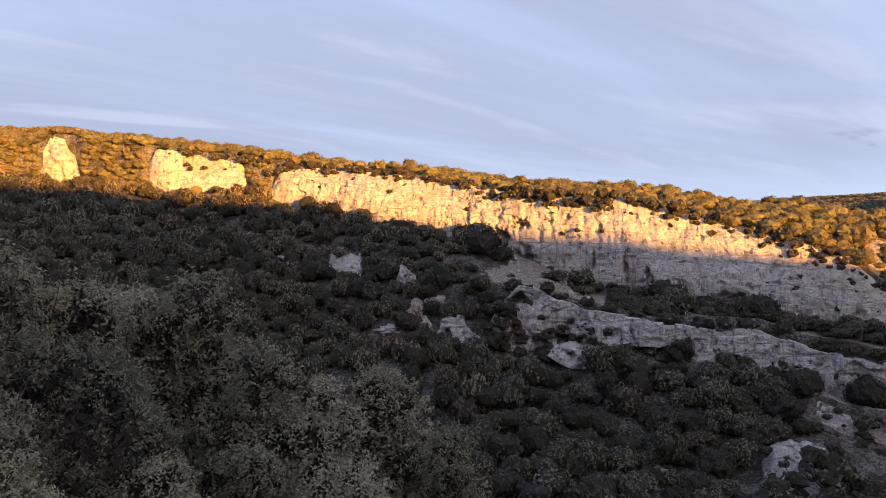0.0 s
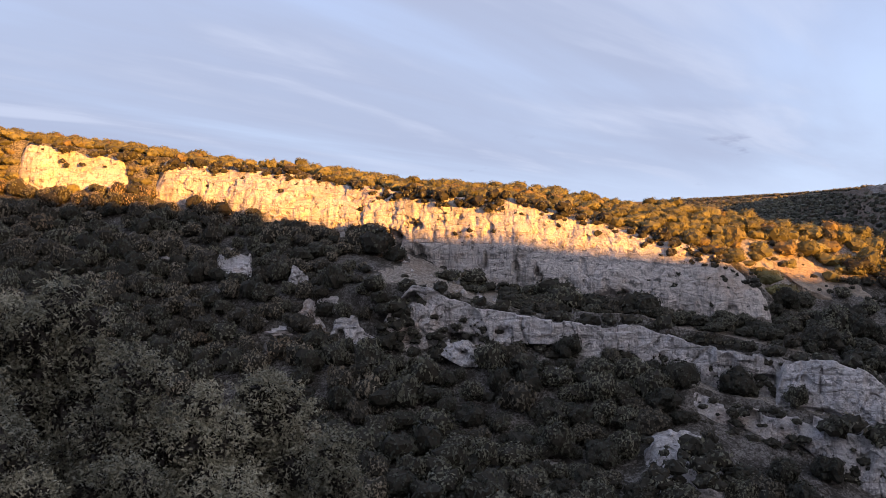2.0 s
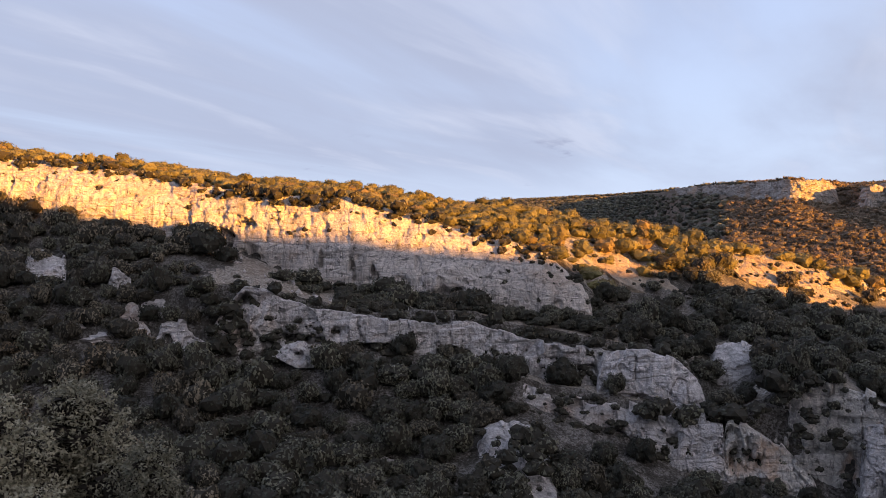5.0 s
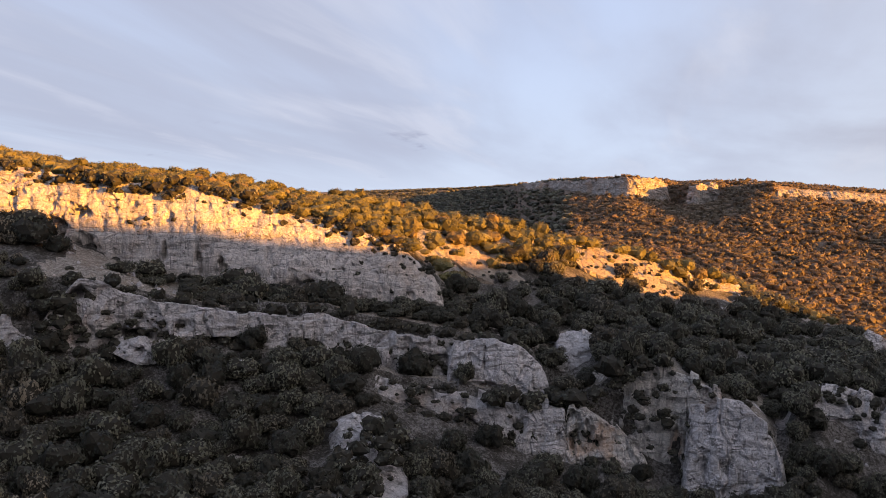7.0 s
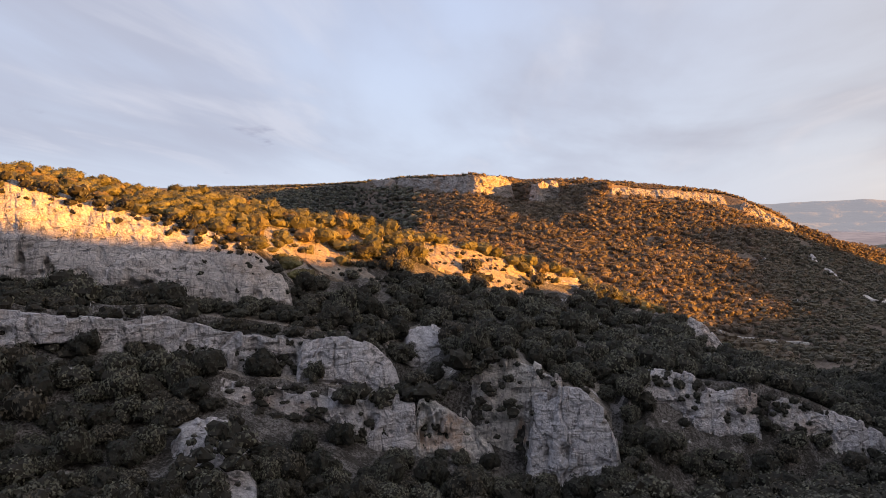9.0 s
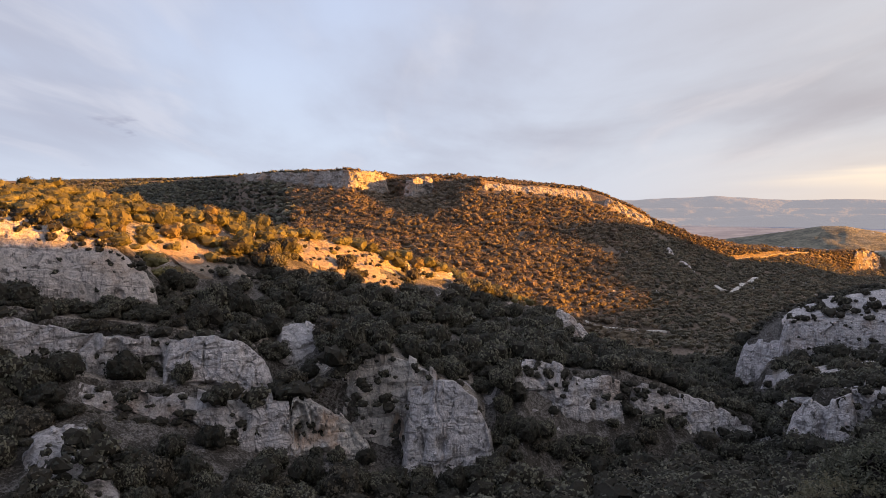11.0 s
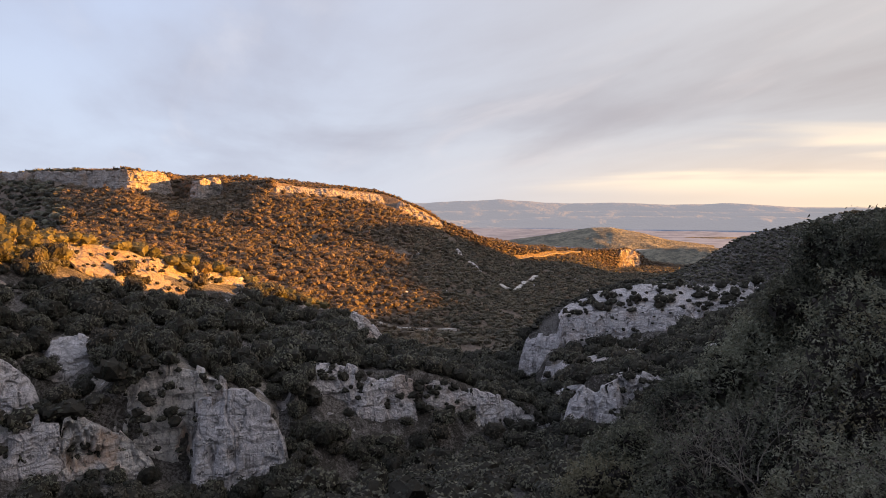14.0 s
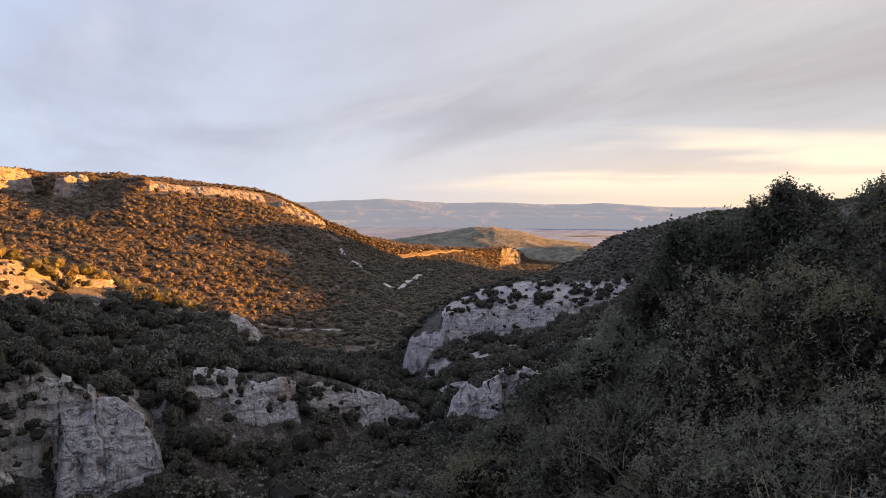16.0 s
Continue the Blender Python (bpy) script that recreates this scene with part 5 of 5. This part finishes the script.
for i, (x, y, z, wide, tall, turn) in enumerate(single):
    tree = tagged(new("holm_oak"), "dark green rounded evergreen oak on the stony slope", "tree", "oaks of the valley side")
    tree.location = (x, y, z)
    tree.rotation_euler = (0, 0, turn)
    tree.scale = (wide, wide, tall)
    for part_name, data in (("crown", crown_data[i % len(crown_data)]), ("trunk", trunk_data[i % len(trunk_data)])):
        piece = new(part_name, data)
        piece.parent = tree
planted("oak_scrub", "dense dark green oak scrub in evening shade", "scrub", rest, MID, OAK)
planted("oak_scrub", "withered russet-brown oak scrub on the shaded slope", "scrub", brown_spots, MID, OAK_BROWN)
planted("oak_scrub", "low dark scrub along the near crest", "scrub", crest_spots, SMALL, OAK)
planted("oak_scrub", "fine low heath scrub over the dark near hill", "scrub", heath_spots, FAR, OAK)
planted("ridge_scrub", "low oak scrub along the sunlit ridge", "scrub", ridge_spots, RIDGE, OAK_SUNLIT)
planted("ridge_scrub", "close oak carpet over the sunlit ridge, sun painted into its leaves", "scrub", carpet_spots, LOW, OAK_SUNLIT)
planted("cliff_shrubs", "small shrubs rooted in cracks of the cliffs", "shrubs", on_rock, SMALL, OAK)
planted("bank_scrub", "dark oak scrub on the bank below the viewpoint", "scrub", near_slope, LIGHT, OAK)
# Darker leaves on this flank stand in for the shade lying over it.
planted("far_scrub", "close oak wood on the shoulder of the table hill, painted dark as shade", "scrub", shaded_spots, FAR, OAK)
planted("far_scrub", "dark olive oak scrub in the shaded side valley", "scrub", valley_spots, FAR, OAK_VALLEY)
planted("far_scrub", "olive and russet scrub over the table hill", "scrub", far_spots * (1, 1, 1, 1.12, 1.1, 1), FAR, OAK_FAR)


# ---------------------------------------------------------------- bushes before the viewpoint
def near_bush(name, label, bearing, distance, top, wide, leaves, leaf, mat):
    """A leafy bush whose top reaches an angle above the eye's level: sprigs of small pointed leaves over a core painted
    dark as shade.
    """
    foot = surface(bearing, 1.0 + (distance - 14) / 26 if distance > 14 else (distance - 1.5) / 12.5)
    head = distance * math.tan(radians(top))
    tall = max(head - foot[2], 1.2)
    bush = tagged(new(name), label, "bush", "bushes round the viewpoint")
    bush.location = foot
    mid, size = [], []
    for i in range(30):
        h = 1.0 - min(0.9, (1.0 - rng.random() ** 0.6) * 1.2 * wide / tall + rng.uniform(0.08, 0.35) * wide / tall) - rng.random() ** 2 * 0.5 if i else 1.0 - 0.3 * wide / tall
        h = max(h, 0.1)
        reach = wide * (1 - 0.75 * h ** 2) * rng.uniform(0.3, 1.0) if i else 0.0
        a = rng.uniform(0, 6.28)
        rad = wide * rng.uniform(0.20, 0.44) * (1.0 if h < 0.7 else 0.8)
        mid.append((math.cos(a) * reach, math.sin(a) * reach, tall * h))
        size.append((rad, rad, min(rad, tall * (1.02 - h) + 0.12)))
    mid, size = np.array(mid), np.array(size)
    per = 14
    sprigs = leaves // per
    lobe = rng.choice(len(mid), sprigs * 3, p=size[:, 0] ** 2 / (size[:, 0] ** 2).sum())
    nrm = rng.normal(size=(len(lobe), 3))
    nrm[:, 2] += 0.3
    nrm /= np.linalg.norm(nrm, axis=1, keepdims=True)
    root = mid[lobe] + nrm * size[lobe] * rng.uniform(0.70, 1.0, (len(lobe), 1))
    deep = (np.linalg.norm((root[:, None] - mid[None]) / size[None], axis=2) < 0.72).any(axis=1)
    pick = np.flatnonzero(~deep)[:sprigs]
    root, nrm = root[pick], nrm[pick]
    k = len(pick)
    grow = nrm + 0.4 * rng.normal(size=(k, 3)) + (0, 0, 0.6)
    grow /= np.linalg.norm(grow, axis=1, keepdims=True)
    long = rng.uniform(3.0, 8.0, (k, 1)) * leaf
    step = np.linspace(0.0, 1.0, per)[None, :, None]
    at = (root[:, None] + grow[:, None] * long[:, None] * step + rng.normal(size=(k, per, 3)) * leaf * 1.3 * (1.2 - 0.5 * step)).reshape(-1, 3)
    v, f = leaf_cards(at, np.repeat(0.6 * grow + (0, 0, 0.4), per, axis=0), leaf, 0.8)
    mesh_object("leaves", v, f, mat, bush)
    # dark cards inside the lobes paint the shade under the leaves
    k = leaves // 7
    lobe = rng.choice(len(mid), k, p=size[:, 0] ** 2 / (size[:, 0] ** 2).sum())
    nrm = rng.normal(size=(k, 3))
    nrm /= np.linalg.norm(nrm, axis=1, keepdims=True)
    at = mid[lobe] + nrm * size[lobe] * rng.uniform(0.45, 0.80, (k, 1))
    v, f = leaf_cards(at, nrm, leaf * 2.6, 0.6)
    mesh_object("shade_cards", v, f, BUSH_SHADE, bush)
    v, f = limbs(tall * 0.95, wide, 16, 0.04)
    mesh_object("stem", v, f, BARK, bush)
    return bush


LEFT = "leafy grey-green holm oak bush below the viewpoint"
for b, d, top, wide in [(-31.5, 8.5, 3.6, 1.05), (-28, 10, -0.8, 0.8), (-23.8, 10.5, -2.8, 0.85), (-16.8, 11, -3.3, 1.0), (-20.3, 11.5, -4.2, 0.8), (-12.6, 9.6, -7.2, 0.85), (-24.6, 8, -5.6, 1.15), (-4.3, 10, -10.0, 0.82),
                        (-8.6, 9.2, -10.6, 0.7), (0.4, 9, -14.0, 0.5), (-27.5, 6.2, -13.5, 0.55), (-13, 8, -14.6, 0.6), (-18.6, 7.6, -14.6, 0.6), (-6.2, 8, -15.8, 0.65), (-31, 7, -5.5, 0.8)]:
    near_bush("oak_bush", LEFT, b, d, top, wide, 19000, 0.0026 * d, NEAR_LEAF)
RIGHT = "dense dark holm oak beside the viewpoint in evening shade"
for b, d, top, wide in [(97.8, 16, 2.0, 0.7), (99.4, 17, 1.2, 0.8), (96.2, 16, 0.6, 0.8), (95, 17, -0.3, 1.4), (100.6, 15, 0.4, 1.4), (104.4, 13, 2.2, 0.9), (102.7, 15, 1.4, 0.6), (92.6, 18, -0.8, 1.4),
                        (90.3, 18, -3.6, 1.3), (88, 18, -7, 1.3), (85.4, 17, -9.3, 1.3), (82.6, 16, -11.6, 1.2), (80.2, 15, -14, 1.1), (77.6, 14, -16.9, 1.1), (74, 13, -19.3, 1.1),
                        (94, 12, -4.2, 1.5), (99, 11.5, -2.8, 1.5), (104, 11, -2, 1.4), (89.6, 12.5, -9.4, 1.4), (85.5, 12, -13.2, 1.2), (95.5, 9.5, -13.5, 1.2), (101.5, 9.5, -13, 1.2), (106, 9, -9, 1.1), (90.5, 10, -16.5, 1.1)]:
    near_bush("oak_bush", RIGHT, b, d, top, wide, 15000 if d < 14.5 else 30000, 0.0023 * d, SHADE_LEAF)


# ---------------------------------------------------------------- distance
def hill(name, label, b0, b1, distance, deep, peaks, foot, mat, kind="structure", seed=0, rough=0.1):
    """A far hill: a ridge of the given angles over the eye's level, falling away to its foot before and behind."""
    bs = np.linspace(b0, b1, 220)
    top = np.interp(bs, [p[0] for p in peaks], [p[1] for p in peaks])
    t = np.linspace(-1, 1, 33)
    rr = distance + deep * t[None, :] + 0 * bs[:, None]
    base = distance * math.tan(radians(foot))
    crest = distance * np.tan(np.radians(top))
    shape = (1 - np.abs(t) ** 1.3)[None, :]
    zz = base + (crest - base)[:, None] * shape
    p = spread(np.broadcast_to(bs[:, None], rr.shape), rr, zz)
    q = p / deep
    fold = fbm(q * 3.0 + seed, 4, seed)
    p[..., 2] += rough * (crest - base).max() * fold * (0.25 + shape * (1 - shape) * 3)
    ob = mesh_object(name, p.reshape(-1, 3), grid_faces(len(bs), len(t))[:, ::-1], mat, smooth=True)
    return tagged(ob, label, "hill", kind=kind)


hill("wooded_hill", "low wooded hill in the plain beyond the valley", 69.5, 85.5, 1900, 260, [(69.5, -2.1), (71.1, -1.9), (75, -1.24), (77, -0.92), (78.5, -0.9), (80.6, -1.25), (82.3, -1.7), (85.5, -2.1)], -2.5, WOODED, seed=3)
hill("wooded_hill", "low wooded hill in the plain beyond the valley", 80.5, 96, 2500, 300, [(80.5, -1.75), (84, -1.5), (86, -1.45), (89, -1.55), (96, -1.8)], -2.1, WOODED, seed=8)
hill("wooded_hill", "low wooded rise at the mouth of the valley", 75.5, 93, 1250, 130, [(75.5, -3.2), (79, -2.6), (82, -2.35), (85, -2.2), (88, -2.3), (93, -2.9)], -3.7, WOODED, seed=11)
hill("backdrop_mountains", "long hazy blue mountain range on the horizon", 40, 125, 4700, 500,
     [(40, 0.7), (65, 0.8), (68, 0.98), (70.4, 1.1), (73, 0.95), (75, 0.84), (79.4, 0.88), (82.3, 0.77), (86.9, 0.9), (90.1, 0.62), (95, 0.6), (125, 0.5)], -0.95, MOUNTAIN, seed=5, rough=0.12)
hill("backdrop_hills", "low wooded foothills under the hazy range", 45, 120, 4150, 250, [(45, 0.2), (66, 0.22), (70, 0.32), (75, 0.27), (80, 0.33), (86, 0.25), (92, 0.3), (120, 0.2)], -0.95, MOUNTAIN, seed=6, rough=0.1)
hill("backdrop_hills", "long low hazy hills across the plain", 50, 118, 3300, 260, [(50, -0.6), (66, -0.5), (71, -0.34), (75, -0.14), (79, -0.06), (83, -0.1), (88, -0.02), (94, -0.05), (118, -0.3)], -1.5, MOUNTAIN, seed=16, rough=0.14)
# Hill out of view, added to shade the left flank of the table hill.
hill("shadow_hill", "unseen high hill added to shade the left of the table hill", 106.8, 119, 1400, 160, [(106.8, 7.6), (110, 7.8), (114, 7.8), (116.3, 7.0), (118.3, 1.5), (119, 0)], -3, WOODED, seed=14, rough=0.04)
# Hidden from the viewpoint; outline set so its shadow falls on the table hill.
hill("shadow_hill", "unseen dark hill down the valley that keeps off the evening sun", 101.5, 135, 830, 120, [(101.5, -2), (103.4, -0.3), (105.4, 0.9), (106.6, 1.9), (107.3, 3.2), (108, 3.8), (111.7, 4.6), (114.4, 4.85), (115.3, 4.5), (116, 4.1), (117, 3.9), (119.1, 3.7), (120.5, 3.25), (122.9, 2.7), (124, 2.4), (135, 2)], -3, WOODED, seed=13, rough=0.04)


# ---------------------------------------------------------------- stones, dead wood and grass
def stone_mesh(seed):
    """A broken limestone block."""
    bm = bmesh.new()
    bmesh.ops.create_icosphere(bm, subdivisions=3, radius=1.0)
    v = np.array([q.co[:] for q in bm.verts])
    f = np.array([[q.index for q in p.verts] for p in bm.faces])
    bm.free()
    v = v * (1 + 0.4 * cells(v * 1.1 + seed, seed)[:, None] + 0.16 * cells(v * 2.6 + seed, seed + 1)[:, None] + 0.1 * fbm(v * 2.5 + seed, 2, seed)[:, None])
    v[:, 2] = np.maximum(v[:, 2] * 0.75, -0.5)
    return v, f


STONES = [stone_mesh(300 + i) for i in range(6)]
stone_data = []
for v, f in STONES:
    ob = mesh_object("outcrop", v, f, ROCK)
    stone_data.append(ob.data)
    bpy.data.objects.remove(ob)
outcrops = np.vstack([scatter(2, 62, 3.4, 6.0, 10.0, 0.9, 21), scatter(38, 74, 6.0, 8.6, 11.0, 0.9, 22), scatter(75, 90, 4.0, 8.0, 9.0, 0.9, 23), scatter(-14, 4, 6.0, 8.0, 11.0, 1.0, 24), scatter(31, 60, 8.8, 9.9, 9.0, 0.8, 25)])
for i, q in enumerate(outcrops[:170]):
    rock = tagged(new("rock_outcrop", stone_data[i % 6]), "small pale limestone outcrop among the scrub", "rock", "outcrops on the slopes")
    k = rng.uniform(0.5, 1.5)
    rock.location = q - np.array([0, 0, 0.3 * k])
    rock.rotation_euler = (0, 0, rng.uniform(0, 6.28))
    rock.scale = (k * rng.uniform(1.0, 1.9), k, k * rng.uniform(0.5, 0.9))
for i, q in enumerate(scatter(62, 77, 12.0, 13.3, 16.0, 1.05, 26)[:60]):
    rock = tagged(new("rock_outcrop", stone_data[i % 6]), "pale limestone outcrop across the side valley", "rock", "outcrops on the slopes")
    k = rng.uniform(1.0, 2.6)
    rock.location = q - np.array([0, 0, 0.3 * k])
    rock.rotation_euler = (0, 0, rng.uniform(0, 6.28))
    rock.scale = (k * rng.uniform(1.2, 2.2), k, k * rng.uniform(0.5, 1.0))
rubble = np.vstack([scatter(0, 76, 3.4, 6.0, 2.9, 0.95, 31), scatter(4, 40, 7.0, 8.0, 2.4, 0.8, 32), scatter(30, 66, 8.6, 10.0, 2.6, 0.9, 33), scatter(74, 90, 5.0, 9.0, 3.0, 0.95, 34)])
rubble = np.column_stack([rubble, *(rng.uniform(0.2, 0.7, (2, len(rubble)))), rng.uniform(0, 6.28, len(rubble))])
LUMPS = [(OCT_V * (1 + 0.25 * rng.normal(size=(6, 1))), OCT_F, 0) for _ in range(6)]
planted("scree", "loose pale stones strewn between the bushes", "scree", rubble, LUMPS, ROCK)


def bare_shrub(bearing, distance, low, high, wide, boughs=8):
    """A leafless shrub: boughs that fork into finer and finer twigs."""
    base = np.array(spread(bearing, distance, distance * math.tan(radians(low))))
    tall = distance * (math.tan(radians(high)) - math.tan(radians(low)))
    shrub = tagged(new("bare_shrub"), "leafless grey shrub of fine forking twigs", "shrub", "bare shrubs by the viewpoint")
    shrub.location = base

    def grow(start, way, length, radius, depth, store):
        pts = [start]
        for _ in range(4):
            way = way + 0.22 * rng.normal(size=3) + (0, 0, 0.05)
            way = way / np.linalg.norm(way)
            pts.append(pts[-1] + way * length / 4)
        store[min(depth, 1)].append(tube(pts, np.linspace(radius, radius * 0.45, 5), 4 if depth == 0 else 3))
        if depth < 3:
            for k in range(3 if depth < 2 else 2):
                at = pts[rng.integers(2, 5)]
                turn = way + 0.75 * rng.normal(size=3)
                grow(at, turn / np.linalg.norm(turn), length * rng.uniform(0.5, 0.75), radius * 0.55, depth + 1, store)

    for i in range(boughs):
        a, store = rng.uniform(0, 6.28), ([], [])
        way = np.array([math.cos(a) * wide / tall, math.sin(a) * wide / tall, 1.0]) * rng.uniform(0.6, 1.0)
        grow(np.array([math.cos(a) * 0.12, math.sin(a) * 0.12, 0.0]), way / np.linalg.norm(way), tall * rng.uniform(0.5, 0.75), 0.0065, 0, store)
        bough = mesh_object("bough", *join(store[0]), TWIG, shrub)
        tagged(mesh_object("twig_spray", *join(store[1]), TWIG, bough), kind="stuff")


for b, d, low, high, wide in [(87.0, 9.4, -17, -10, 0.8), (91.4, 8.5, -20, -11, 1.1), (97.8, 8.2, -17, -7.6, 1.3), (84.0, 10.6, -17, -12, 0.6), (102.5, 8.0, -19, -10, 0.9), (-27.5, 7.6, -14, -7.5, 0.6)]:
    bare_shrub(b, d, low, high, wide)


def grass_tuft(bearing, distance, low, tall, blades=26):
    """A tuft of dry grass: long bent blades from one foot."""
    parts = []
    for i in range(blades):
        a, lean, h = rng.uniform(0, 6.28), rng.uniform(0.05, 0.45), tall * rng.uniform(0.7, 1.0)
        out = np.array([math.cos(a), math.sin(a), 0.0])
        side = np.array([-out[1], out[0], 0.0]) * 0.004
        foot = out * rng.uniform(0.0, 0.08)
        pts = [foot + out * lean * h * t ** 2 + np.array([0, 0, h * t * (1 - 0.25 * lean * t)]) for t in (0, 0.35, 0.7, 1.0)]
        v = np.vstack([(q - side * w_, q + side * w_) for q, w_ in zip(pts, (1, 0.9, 0.6, 0.15))])
        parts.append((v, np.array([(0, 1, 3, 2), (2, 3, 5, 4), (4, 5, 7, 6)])))
    v, f = join(parts)
    tuft = mesh_object("grass_tuft", v, f, STRAW)
    tuft.location = spread(bearing, distance, distance * math.tan(radians(low)))
    return tagged(tuft, "dry straw-coloured grass tuft at the ledge", "grass", "grass tufts by the viewpoint")


for b, d, low, tall in [(95.2, 3.4, -31.5, 1.12), (96.4, 3.2, -32, 1.2), (97.6, 3.3, -32, 1.28), (98.6, 3.2, -32.5, 1.25), (96.9, 3.8, -29.5, 1.2)]:
    grass_tuft(b, d, low, tall)


def track(name, label, stops, wide, mat):
    """A bare earth track laid on the hillside."""
    mid = track_line(stops) + (0, 0, 0.5)
    go = np.gradient(mid, axis=0)
    side = np.column_stack([-go[:, 1], go[:, 0], np.zeros(len(mid))])
    side /= np.linalg.norm(side, axis=1, keepdims=True)
    wob = (1 + 0.3 * fbm(mid * 0.05, 2, 77))[:, None] * wide / 2
    v = np.stack([mid - side * wob - (0, 0, 0.8), mid - side * wob, mid + side * wob, mid + side * wob - (0, 0, 0.8)], 1)
    tagged(mesh_object(name, v.reshape(-1, 3), grid_faces(40, 4), mat), label, "track", kind="structure")


for stops, wide, label in TRACKS:
    track("track", label, stops, wide, GRAVEL if "sunlit" in label else ROCK_PALE)
